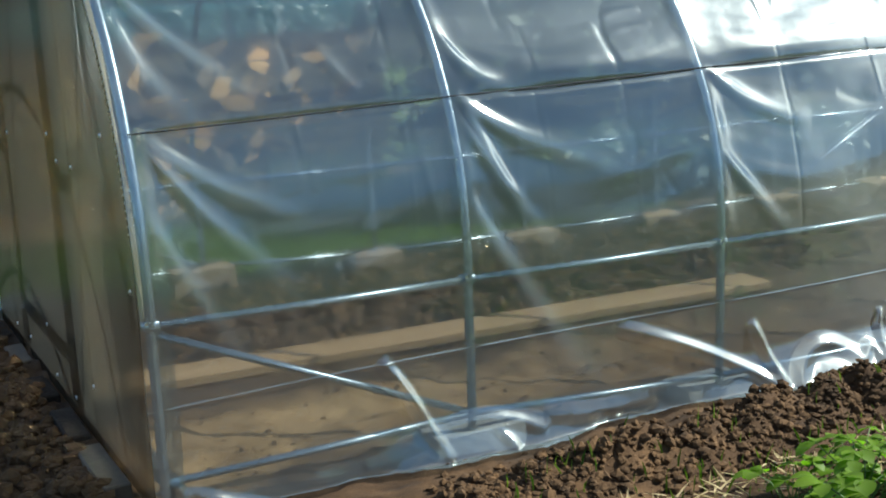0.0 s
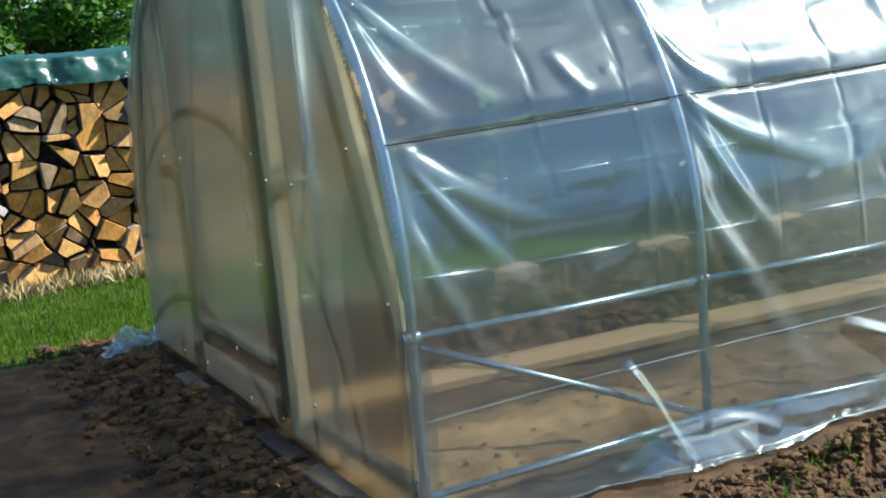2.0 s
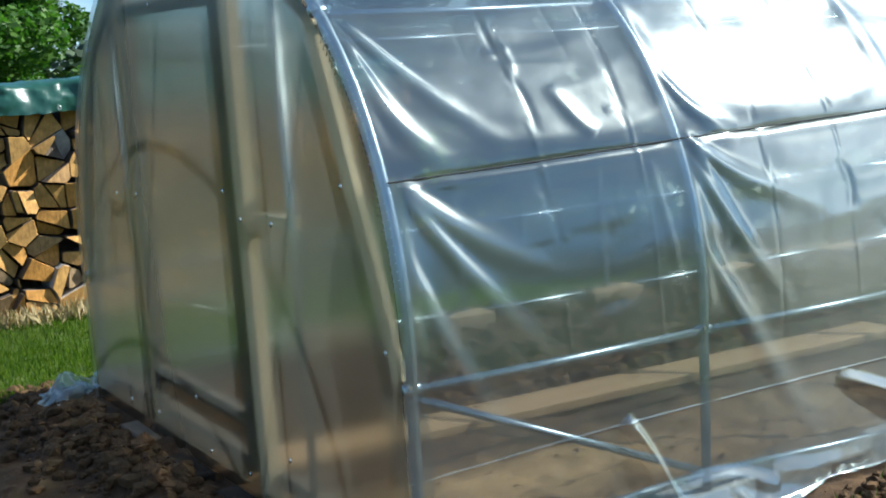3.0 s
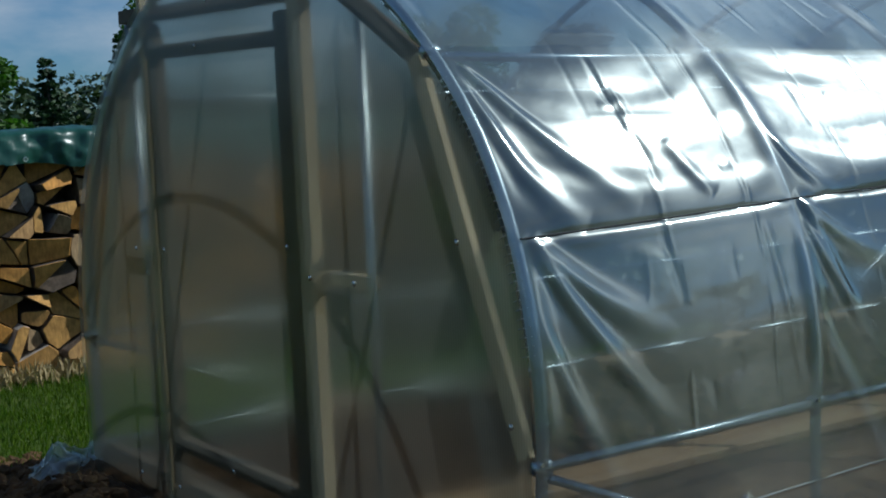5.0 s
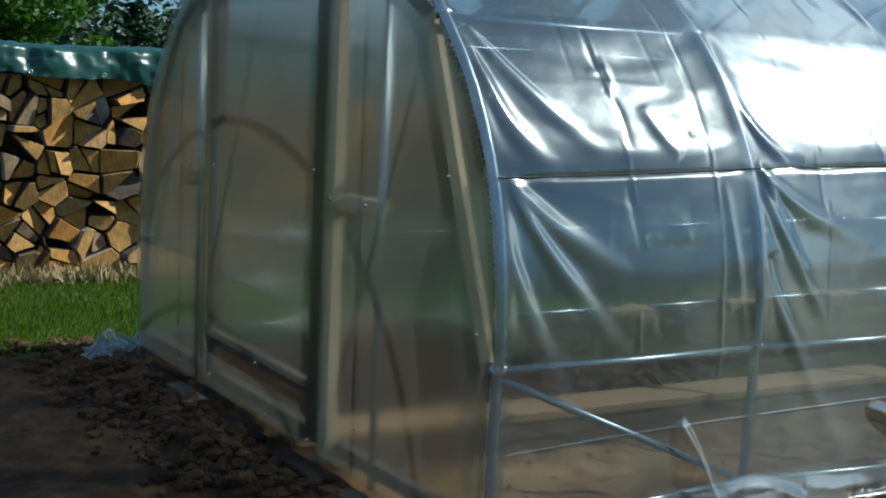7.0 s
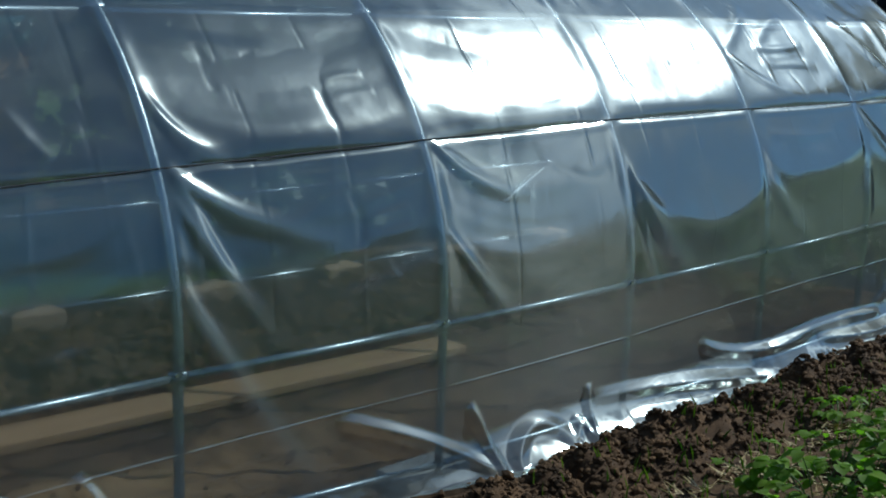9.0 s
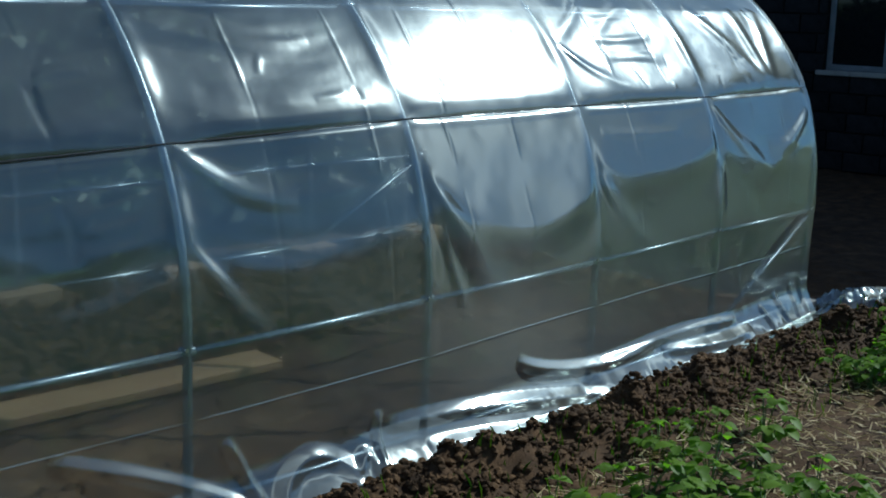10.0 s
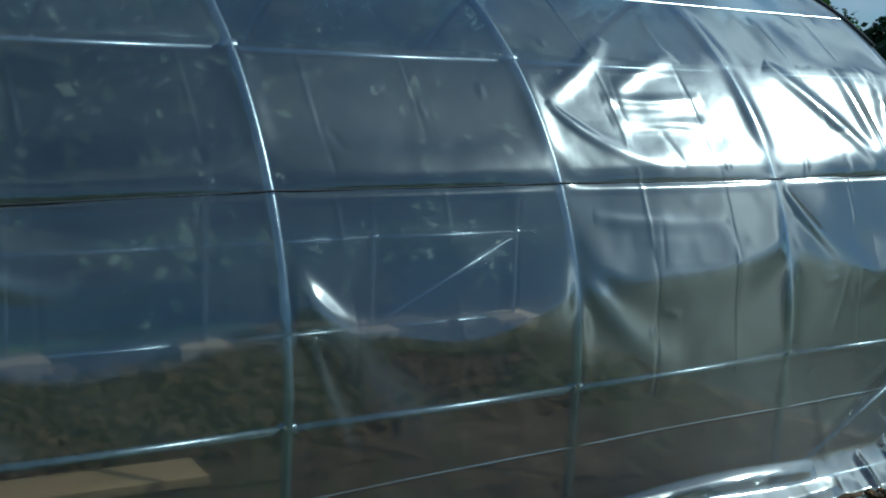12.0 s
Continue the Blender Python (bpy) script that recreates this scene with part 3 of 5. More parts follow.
        for fx in (PACK_FOLDS[k][0] + 0.02 * r.random(), PACK_FOLDS[k][1] - 0.02 * r.random()):
            for _ in range(5):
                s0 = r.uniform(0.45, 2.0)
                add_crease(D, X, S, bez((k + fx, s0), (k + fx + r.uniform(-.008, .008), s0 + .15), (k + fx + r.uniform(-.01, .01), s0 + r.uniform(0.12, 0.35))), r.choice((0.0005, -0.0005)), 0.006, 1.8, True)
        # short crinkles
        for _ in range(3 + (5 if k == 4 else 12 if k == 5 else 0)):
            x0, s0, a = k + r.uniform(0.1, 0.9), r.uniform(0.6, 2.1), math.pi / 2 + r.uniform(-0.5, 0.5)
            if r.random() < 0.3:
                a = r.uniform(-0.3, 0.3)
            L = r.uniform(0.05, 0.16)
            dx, ds = math.cos(a) * L, math.sin(a) * L
            add_crease(D, X, S, bez((x0, s0), (x0 + dx / 2 + r.uniform(-.02, .02), s0 + ds / 2), (x0 + dx, s0 + ds), 8), r.choice((0.0012, -0.0012)), 0.014, 2.0)
    # boxed creases from the parcel, bay by bay
    for k, z0, z1, a in ((4, 1.36, 1.54, 0.0042), (4, 0.93, 1.07, 0.0025), (0, 1.40, 1.62, 0.003), (0, 0.92, 1.05, 0.003), (5, 1.0, 1.1, 0.004)):
        u0, u1, q0, q1 = k + 0.37, k + 0.72, s_at(z0), s_at(z1)
        for p, q in (((u0, q1), (u1, q1 + 0.01)), ((u0, q0), (u1, q0 - 0.01)), ((u0, q0), (u0 + 0.02, q1)), ((u1, q0), (u1 - 0.01, q1))):
            m_ = ((p[0] + q[0]) / 2 + r.uniform(-.02, .02), (p[1] + q[1]) / 2 + r.uniform(-.015, .015))
            add_crease(D, X, S, bez(p, m_, q, 12), a * r.choice((0.2, -0.16)), 0.009, 2.0, True)
    # loose, badly stretched last bay
    sp, sc = s_at(RAIL_Z), s_at(1.2)
    for x0, x1, a in ((5.22, 5.62, 0.035), (5.62, 5.66, 0.03), (5.88, 5.70, 0.028)):
        add_crease(D, X, S, bez((x0, sp + 0.02), ((x0 + x1) / 2, sc + 0.3), (x1, sc + 0.04)), a * 0.30, 0.042, 2.0)
    for x0, s0, x1, s1 in ((5.05, 1.1, 5.5, 0.8), (5.95, 1.05, 5.4, 0.75), (5.97, 0.9, 5.5, 0.95), (5.2, 0.2, 5.9, 0.6), (5.3, 0.1, 5.15, 0.5), (4.35, 1.55, 4.75, 1.75), (4.3, 1.45, 4.8, 1.42)):
        add_crease(D, X, S, bez((x0, s0), ((x0 + x1) / 2, (s0 + s1) / 2 + 0.05), (x1, s1)), 0.0045, 0.034, 2.0)
    # hold the sheet against hoops
    hug = np.exp(-(np.minimum(F, 1 - F) / 0.035) ** 2)
    M *= 1 - hug
    D = D * (1 - hug) + 0.0180 * hug
    # loose foot: swings out over the blocks and lies on the heaped soil
    low = np.clip((0.17 - S) / 0.17, 0, 1.4)
    flare = np.interp(X, (0, 0.6, 0.85, 1.2, 1.5, 1.9, 2.3, 6), (0.008, 0.008, 0.07, 0.07, 0.012, 0.03, 0.11, 0.10)) * (1 + 0.2 * fbm(X * 1.3, X * 0, 80, 2))
    D = D + flare * low ** 1.5
    for p0, p1, p2, amp, wid in FOOT_FOLDS:
        add_crease(D, X, S, bez(p0, p1, p2, 30), amp * 0.5, 0.010 + wid * 1.1, "tent", True, None)
    lo = np.clip(low * 1.4, 0, 1)
    D = D + np.interp(X, (0, 1.9, 2.4), (0.006, 0.006, 0.014)) * lo * fbm(X * 3.1, S * 5, 84, 2) + 0.005 * lo * np.abs(fbm(X * 5, S * 7, 85, 2)) + 0.0012 * lo * fbm(X * 17, S * 13, 86, 2)
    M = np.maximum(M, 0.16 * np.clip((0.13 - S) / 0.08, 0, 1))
    return D, np.clip(M, 0, 2.2)


# pulls and swags of the side: three points (x, height), relief, width, taper
PACK_FOLDS = ((0.49, 0.83), (0.31, 0.66), (0.36, 0.82), (0.185, 0.55), (0.33, 0.72), (0.40, 0.70))
SIDE_FOLDS = (
    (0.03, 1.12, 0.20, 0.93, 0.52, 0.85, 0.012, 0.028, "out"), (0.02, 1.11, 0.16, 0.88, 0.45, 0.61, 0.011, 0.022, "out"), (0.00, 0.95, 0.09, 0.72, 0.28, 0.43, 0.007, 0.024, "out"),
    (0.01, 1.48, 0.02, 1.26, 0.22, 1.13, 0.015, 0.026, "out"), (0.04, 1.53, 0.16, 1.33, 0.42, 1.17, 0.008, 0.022, "out"), (0.60, 1.33, 0.64, 1.24, 0.70, 1.18, 0.005, 0.02, True),
    (0.48, 1.56, 0.46, 1.46, 0.49, 1.40, -0.0035, 0.010, True), (0.50, 1.47, 0.53, 1.41, 0.48, 1.35, 0.004, 0.012, True), (0.47, 1.38, 0.52, 1.33, 0.50, 1.20, -0.0035, 0.011, True), (0.43, 1.43, 0.48, 1.42, 0.53, 1.45, 0.003, 0.010, True),
    (0.46, 1.11, 0.48, 1.0, 0.51, 0.90, -0.003, 0.011, True), (0.50, 0.93, 0.56, 0.90, 0.52, 0.82, 0.0035, 0.012, True), (0.52, 0.84, 0.57, 0.75, 0.58, 0.64, -0.003, 0.012, True), (0.85, 1.58, 0.83, 1.38, 0.82, 1.15, -0.003, 0.010, True), (0.86, 1.10, 0.88, 0.9, 0.93, 0.62, 0.003, 0.012, True),
    (1.01, 1.16, 1.14, 0.99, 1.66, 0.87, 0.013, 0.027, "out"), (1.01, 1.10, 1.12, 0.87, 1.36, 0.60, 0.010, 0.022, "out"), (0.99, 0.86, 1.15, 0.58, 1.54, 0.08, 0.008, 0.032, "out"), (1.00, 1.36, 1.06, 1.20, 1.24, 1.150, 0.012, 0.022, "out"),
    (1.02, 1.14, 1.11, 0.99, 1.19, 0.79, 0.007, 0.016, "out"), (1.66, 1.43, 1.62, 1.30, 1.67, 1.18, -0.004, 0.012, True), (1.66, 1.36, 1.74, 1.39, 1.84, 1.38, 0.004, 0.012, True), (1.67, 1.31, 1.76, 1.33, 1.86, 1.33, 0.003, 0.012, True),
    (1.63, 1.03, 1.70, 0.97, 1.65, 0.87, -0.004, 0.012, True), (1.66, 0.96, 1.76, 0.95, 1.88, 0.97, 0.003, 0.012, True), (1.67, 0.90, 1.78, 0.89, 1.90, 0.91, 0.003, 0.012, True), (1.25, 1.48, 1.27, 1.42, 1.26, 1.34, -0.003, 0.011, True),
    (2.02, 1.16, 2.20, 1.00, 2.45, 0.96, 0.010, 0.026, "out"), (2.06, 1.02, 2.5, 0.96, 2.93, 1.02, 0.0035, 0.030, True), (2.02, 0.88, 2.16, 0.70, 2.34, 0.54, 0.009, 0.024, "out"),
    (2.6, 1.05, 2.75, 0.98, 2.9, 1.0, -0.004, 0.014, True), (2.3, 1.48, 2.5, 1.44, 2.7, 1.46, 0.004, 0.016, True),
    (3.02, 0.92, 3.18, 0.70, 3.52, 0.50, 0.010, 0.060, "out"), (3.00, 1.00, 3.13, 0.78, 3.40, 0.57, 0.016, 0.045, "out"), (3.02, 0.90, 3.12, 0.65, 3.22, 0.45, 0.006, 0.02, "out"), 
    (4.25, 1.02, 4.5, 0.98, 4.8, 1.03, 0.002, 0.018, True), (4.00, 0.93, 4.15, 0.75, 4.46, 0.58, 0.014, 0.040, "out"), (4.10, 1.09, 4.3, 1.05, 4.7, 1.06, 0.005, 0.018, True),
    (4.05, 1.45, 4.3, 1.55, 4.45, 1.66, 0.007, 0.026, True), (4.30, 1.46, 4.5, 1.44, 4.78, 1.47, 0.005, 0.016, True), (4.35, 1.40, 4.5, 1.39, 4.75, 1.41, -0.004, 0.014, True), (4.05, 1.44, 4.2, 1.28, 4.5, 1.24, 0.008, 0.022, "out"),
    (5.02, 1.16, 5.15, 0.98, 5.42, 0.82, 0.010, 0.022, "out"), (5.97, 1.10, 5.8, 0.95, 5.5, 0.9, 0.010, 0.024, "out"))

# folds of the loose foot: three points (x, s), height and width
FOOT_FOLDS = (
    ((0.68, 0.38), (0.80, 0.22), (0.88, 0.02), 0.060, 0.018), ((0.90, 0.12), (1.05, 0.16), (1.25, 0.05), 0.035, 0.02), ((1.05, 0.10), (1.15, 0.02), (1.10, -0.04), 0.04, 0.016),
    ((0.05, 0.10), (0.15, 0.05), (0.30, 0.0), 0.04, 0.014), ((0.02, 0.14), (0.06, 0.05), (0.10, -0.02), 0.03, 0.012),
    ((1.55, 0.34), (1.95, 0.20), (2.22, 0.02), 0.055, 0.022), ((2.12, 0.27), (2.20, 0.15), (2.23, 0.0), 0.05, 0.018), ((2.28, 0.02), (2.42, 0.24), (2.62, 0.05), 0.055, 0.03),
    ((2.62, 0.05), (2.70, 0.16), (2.70, 0.0), 0.04, 0.018), ((2.76, 0.22), (2.74, 0.10), (2.70, -0.02), 0.05, 0.014), ((2.78, 0.16), (3.35, 0.14), (4.10, 0.00), 0.065, 0.026),
    ((2.95, 0.06), (3.3, 0.02), (3.8, -0.02), 0.035, 0.02), ((3.50, 0.25), (3.75, 0.11), (4.45, 0.13), 0.055, 0.022), ((4.05, 0.13), (4.6, 0.18), (5.20, 0.12), 0.05, 0.022), ((4.50, 0.10), (4.9, 0.05), (5.3, 0.06), 0.05, 0.02),
    ((5.45, 0.14), (5.5, 0.06), (5.5, 0.0), 0.04, 0.016), ((5.62, 0.18), (5.68, 0.08), (5.7, 0.0), 0.04, 0.018), ((5.8, 0.2), (5.84, 0.1), (5.83, 0.0), 0.035, 0.014), ((5.92, 0.22), (5.93, 0.1), (5.96, 0.0), 0.03, 0.014),
    ((1.25, 0.10), (1.45, 0.05), (1.7, 0.07), 0.03, 0.03))


def make_film_cover():
    xs = np.linspace(-0.035, 6.03, 880)
    ss = np.concatenate([np.linspace(-0.07, 0.335, 62), np.linspace(0.339, 0.405, 50), np.linspace(0.411, 1.14, 104), np.linspace(1.144, 1.30, 38), np.linspace(1.307, 2.3, 140), np.linspace(2.33, SPAN - 0.02, 70)])
    X, S = np.meshgrid(xs, ss)
    D, M = film_relief(X, S)
    D = np.maximum(D, 0.002)
    P = np.zeros((*X.shape, 3))
    for j, s in enumerate(ss):
        y, z, ny, nz = arch(float(s))
        P[j, :, 0] = X[j]
        sh = along(X[j], LEAN) * max(0.0, min(1.0, 1 - (s - LEG) / 0.9))
        P[j, :, 1] = y + ny * D[j] + sh
        P[j, :, 2] = z + nz * D[j]
    # the foot rests on the ground
    front = (S < 0.34)
    floor = ground_z(P[..., 0], P[..., 1]) * 0.6 + 0.008
    lift = np.clip((0.06 - S) / 0.13, 0, 1)
    P[..., 2] = np.where(front, np.maximum(P[..., 2], 0.016 + floor * lift), P[..., 2])
    ny_, nx_ = X.shape
    i = np.arange(nx_ * ny_).reshape(ny_, nx_)
    f = np.stack([i[:-1, :-1].ravel(), i[:-1, 1:].ravel(), i[1:, 1:].ravel(), i[1:, :-1].ravel()], 1)
    me = mesh_of("film_cover", P.reshape(-1, 3).tolist(), f.tolist(), FILM, True)
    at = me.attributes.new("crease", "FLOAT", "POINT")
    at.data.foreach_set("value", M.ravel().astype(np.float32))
    return part("film_cover", me, FILM, greenhouse, "clear wrinkled polythene film, glossy and creased")


make_film_cover()


def print_marks():
    """Faded maker's print near the ridge, as unreadable bars."""
    ink = simple("faded_print_ink", (0.06, 0.065, 0.075), (0.10, 0.105, 0.115), 30, 0.6)
    r = random.Random(31)
    for x0, x1, z in ((2.55, 2.95, 1.955), (3.62, 4.02, 1.945), (4.62, 4.86, 1.945)):
        s0, x = s_at(z), x0
        while x < x1:
            w = r.uniform(0.018, 0.045)
            q = []
            for xx, ds in ((x, -0.010), (x + w, -0.010), (x + w, 0.010), (x, 0.010)):
                y, zz, ny, nz = arch(s0 + ds, 0.0255, xx)
                q.append((xx, y, zz))
            q += [(a, b, c + 0.0012) for a, b, c in q]
            f = [(0, 1, 2, 3), (7, 6, 5, 4), (0, 4, 5, 1), (1, 5, 6, 2), (2, 6, 7, 3), (3, 7, 4, 0)]
            part("print_mark", mesh_of("print_mark", q, f, ink), ink, greenhouse, "faded dark print on the film")
            x += w + r.uniform(0.008, 0.02)


print_marks()


# end wall: panel sheet on a timber and tube frame
def end_panel(x, label):
    t = 0.008
    prof = [arch(0.03, -0.004, 0)[:2]] + [arch(q, -0.004, 0)[:2] for q in np.linspace(LEG, LEG + ARC, 48)] + [arch(SPAN - 0.03, -0.004)[:2]]
    v = [(x, y, z) for y, z in prof] + [(x - t, y, z) for y, z in prof]
    n = len(prof)
    f = [tuple(range(n)), tuple(range(2 * n - 1, n - 1, -1))] + [(i, n + i, n + (i + 1) % n, (i + 1) % n) for i in range(n)]
    me = mesh_of("end_panel", v, f, [POLY, POLY_INNER])
    for i, pf in enumerate(me.polygons):
        pf.material_index = 0 if i == 1 else 1
    return part("end_panel", me, POLY, greenhouse, label)


end_panel(-0.020, "cloudy ribbed twin-wall plastic sheet closing the end")


def far_end():
    us, vs = np.linspace(0.002, 0.998, 150), np.linspace(0, 1, 100)
    U, V = np.meshgrid(us, vs)
    side = np.array([arch(q, 0.0, 6)[:2] for q in np.linspace(0, LEG + ARC / 2 - 0.02, 90)])
    Z = 0.01 + (side[-1, 1] - 0.015) * np.sin(V * math.pi / 2)
    left = np.interp(Z, side[:, 1], side[:, 0])
    Y = left + 2 * (CY - left) * U
    X = 6.022 + 0.012 * fbm(Y * 2.2 + Z, Z * 1.2, 101, 3) * np.sin(np.pi * V) + 0.010 * np.abs(fbm(Y * 5 - Z * 3, Z * 1.5, 102, 2))
    n = X.shape
    i = np.arange(n[0] * n[1]).reshape(n)
    f = np.stack([i[:-1, :-1].ravel(), i[:-1, 1:].ravel(), i[1:, 1:].ravel(), i[1:, :-1].ravel()], 1)
    part("end_film", mesh_of("end_film", np.stack([X.ravel(), Y.ravel(), Z.ravel()], 1).tolist(), f.tolist(), FILM, True), FILM, greenhouse, "loose clear film closing the far end")
    pts = [(6.035, *arch(float(s), 0.012)[:2]) for s in np.linspace(s_at(1.70), SPAN - s_at(1.2), 40)]
    part("edge_tube", tube(pts, 0.017, 8), CORD, greenhouse, "dark edging tube on the last hoop", True)


far_end()
X0 = 0.022
for y, zt in ((0.80, 1.80), (2.40, 1.84)):
    part("upright", tube([(X0 + 0.01, y, 0.02), (X0 + 0.01, y, zt)], 0.012, 8), GALV, greenhouse, "", True)
for y in (1.080, 2.19):
    part("door_post", beam((0.006, y, 0.03), (0.006, y, 2.0), 0.074 if y < 2 else 0.03, 0.036, (1, 0, 0)), TIMBER, greenhouse, "pale squared timber post")
part("header", beam((X0 + 0.02, 0.80, 1.802), (X0 + 0.02, 2.46, 1.872), 0.04, 0.05), DARK_TIMBER, greenhouse, "dark timber rail")
part("sill_beam", beam((X0 + 0.02, 0.05, 0.085), (X0 + 0.02, CY + R - 0.05, 0.10), 0.04, 0.05), DARK_TIMBER, greenhouse, "dark timber rail")
for a, b, z in ((0.81, 1.042, 0.965), (2.20, 2.39, 0.990)):
    part("tie_block", beam((X0 + 0.02, a, z), (X0 + 0.02, b, z), 0.035, 0.042), TIMBER, greenhouse)
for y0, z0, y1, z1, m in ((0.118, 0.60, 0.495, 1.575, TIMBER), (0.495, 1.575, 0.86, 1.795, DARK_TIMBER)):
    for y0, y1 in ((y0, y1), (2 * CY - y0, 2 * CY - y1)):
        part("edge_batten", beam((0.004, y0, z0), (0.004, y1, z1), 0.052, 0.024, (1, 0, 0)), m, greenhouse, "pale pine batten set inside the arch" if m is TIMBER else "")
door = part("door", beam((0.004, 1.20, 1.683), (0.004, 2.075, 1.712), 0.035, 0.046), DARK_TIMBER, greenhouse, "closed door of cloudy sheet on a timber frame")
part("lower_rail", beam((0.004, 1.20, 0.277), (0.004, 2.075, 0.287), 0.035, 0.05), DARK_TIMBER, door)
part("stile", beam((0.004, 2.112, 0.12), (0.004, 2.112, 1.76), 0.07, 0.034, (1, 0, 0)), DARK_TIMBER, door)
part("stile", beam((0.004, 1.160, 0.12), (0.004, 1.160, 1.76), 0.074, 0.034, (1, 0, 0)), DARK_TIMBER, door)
for y, z in ((1.025, 0.975), (0.785, 0.976), (2.055, 1.006), (2.308, 0.999), (2.05, 0.134), (1.495, 0.102), (1.139, 0.106), (0.80, 0.235), (2.40, 0.12), (1.6, 1.838), (1.7, 1.70), (0.309, 1.111), (0.129, 0.685), (1.15, 1.06), (1.6, 0.282)):
    part("screw", tube([(-0.0285, y, z), (-0.033, y, z)], [0.009, 0.006], 8), METAL, greenhouse, "", True)
# stitches of wire along the arch's edge
for s in np.linspace(s_at(0.86), s_at(1.50), 34):
    y, z, ny, nz = arch(float(s), 0.004, 0)
    part("stitch", tube([(-0.030, y - ny * 0.022, z - nz * 0.022), (-0.034, y, z), (-0.02, y + ny * 0.013, z + nz * 0.013)], 0.0016, 5), METAL, greenhouse)


def film_flap():
    """Spare film folded round the end hoop, hanging behind the panel."""
    us, vs = np.linspace(0, 1, 26), np.linspace(0, 1, 60)
    U, V = np.meshgrid(us, vs)
    Z = 0.03 + 1.10 * V
    near = np.array([arch(float(q), -0.03, 0)[0] for q in np.linspace(0.03, s_at(1.13), 60)])[:, None]
    far = np.interp(Z, (0.03, 0.25, 0.55, 0.75, 0.90, 1.05, 1.13), (0.30, 0.33, 0.39, 0.44, 0.40, 0.33, 0.28))
    Y = near + (far - near) * U
    X = 0.060 + 0.010 * fbm(Y * 6, Z * 2, 111, 2) + 0.012 * np.abs(fbm(Y * 11 + Z, Z * 1.3, 112, 2))
    n = X.shape
    i = np.arange(n[0] * n[1]).reshape(n)
    f = np.stack([i[:-1, :-1].ravel(), i[:-1, 1:].ravel(), i[1:, 1:].ravel(), i[1:, :-1].ravel()], 1)
    part("film_flap", mesh_of("film_flap", np.stack([X.ravel(), Y.ravel(), Z.ravel()], 1).tolist(), f.tolist(), FILM, True), FILM, greenhouse, "spare film folded round the end hoop")


film_flap()


def film_scrap(x, y, w, l, hgt, rot, seed):
    us, vs = np.linspace(-1, 1, 60), np.linspace(-1, 1, 44)
    U, V = np.meshgrid(us, vs)
    hump = np.clip(1 - (U ** 2 + V ** 2) * 0.72, 0, 1) ** 0.7
    Z = hgt * hump * (0.65 + 0.5 * fbm(U * 2.2 + seed, V * 2.2, seed, 3)) + 0.012 + 0.02 * np.abs(fbm(U * 5, V * 4, seed + 3, 2)) * hump
    Xl, Yl = U * l + 0.03 * fbm(U * 3, V * 3, seed + 5, 2), V * w + 0.03 * fbm(U * 3, V * 3, seed + 7, 2)
    ca, sa = math.cos(rot), math.sin(rot)
    X, Y = x + Xl * ca - Yl * sa, y + Xl * sa + Yl * ca
    Z = Z + ground_z(X, Y)
    n = X.shape
    i = np.arange(n[0] * n[1]).reshape(n)
    f = np.stack([i[:-1, :-1].ravel(), i[:-1, 1:].ravel(), i[1:, 1:].ravel(), i[1:, :-1].ravel()], 1)
    me = mesh_of("film_scrap", np.stack([X.ravel(), Y.ravel(), Z.ravel()], 1).tolist(), f.tolist(), FILM, True)
    tagged(new("film_scrap", me), "crumpled heap of spare clear film on the soil", "plastic film", "loose ends of film")


film_scrap(-0.10, 3.02, 0.13, 0.20, 0.11, 0.3, 3)
film_scrap(6.32, -0.12, 0.16, 0.32, 0.10, 0.2, 9)


# foundation blocks and boards
def block(name, lo, hi, material, label, cat, group, bevel=0.006):
    bm = box(lo, hi, bevel, 0.004)
    ob = part(name, bm, material)
    return tagged(ob, label, cat, group)


for k in range(1, 7):
    w = rnd.uniform(0.30, 0.38)
    block("foundation_block", (k - 0.15 + rnd.uniform(-.02, .02), 0.03, -0.06), (k - 0.15 + w, 0.20, max(0.05, BASE_Z[k] - 0.055)), CONCRETE, "pale grey concrete block under a hoop foot", "block", "blocks under the hoops")
    block("foundation_block", (k - 0.18 + rnd.uniform(-.02, .02), CY + R - 0.17, -0.06), (k - 0.20 + w, CY + R + 0.05, BASE_Z[k] + 0.012), BRICK_MAT, "buff block lying at the far film's foot", "block", "blocks under the hoops")
for i in range(5):
    y0 = 0.35 + i * 0.56
    block("kerb_brick", (-0.115 + rnd.uniform(-.012, .012), y0, -0.05), (-0.033, y0 + rnd.uniform(0.30, 0.46), 0.035 + rnd.uniform(-.012, .012)), DARK_BRICK if i % 3 else DARK_TIMBER, "dark block laid along the end wall", "block", "blocks along the end wall")
plank = part("plank", beam((0.02, 1.43, 0.034), (3.26, 1.20, 0.034), 0.21, 0.04, bevel=0.004), PLANK)
tagged(plank, "long tan board lying on the soil inside", "plank")


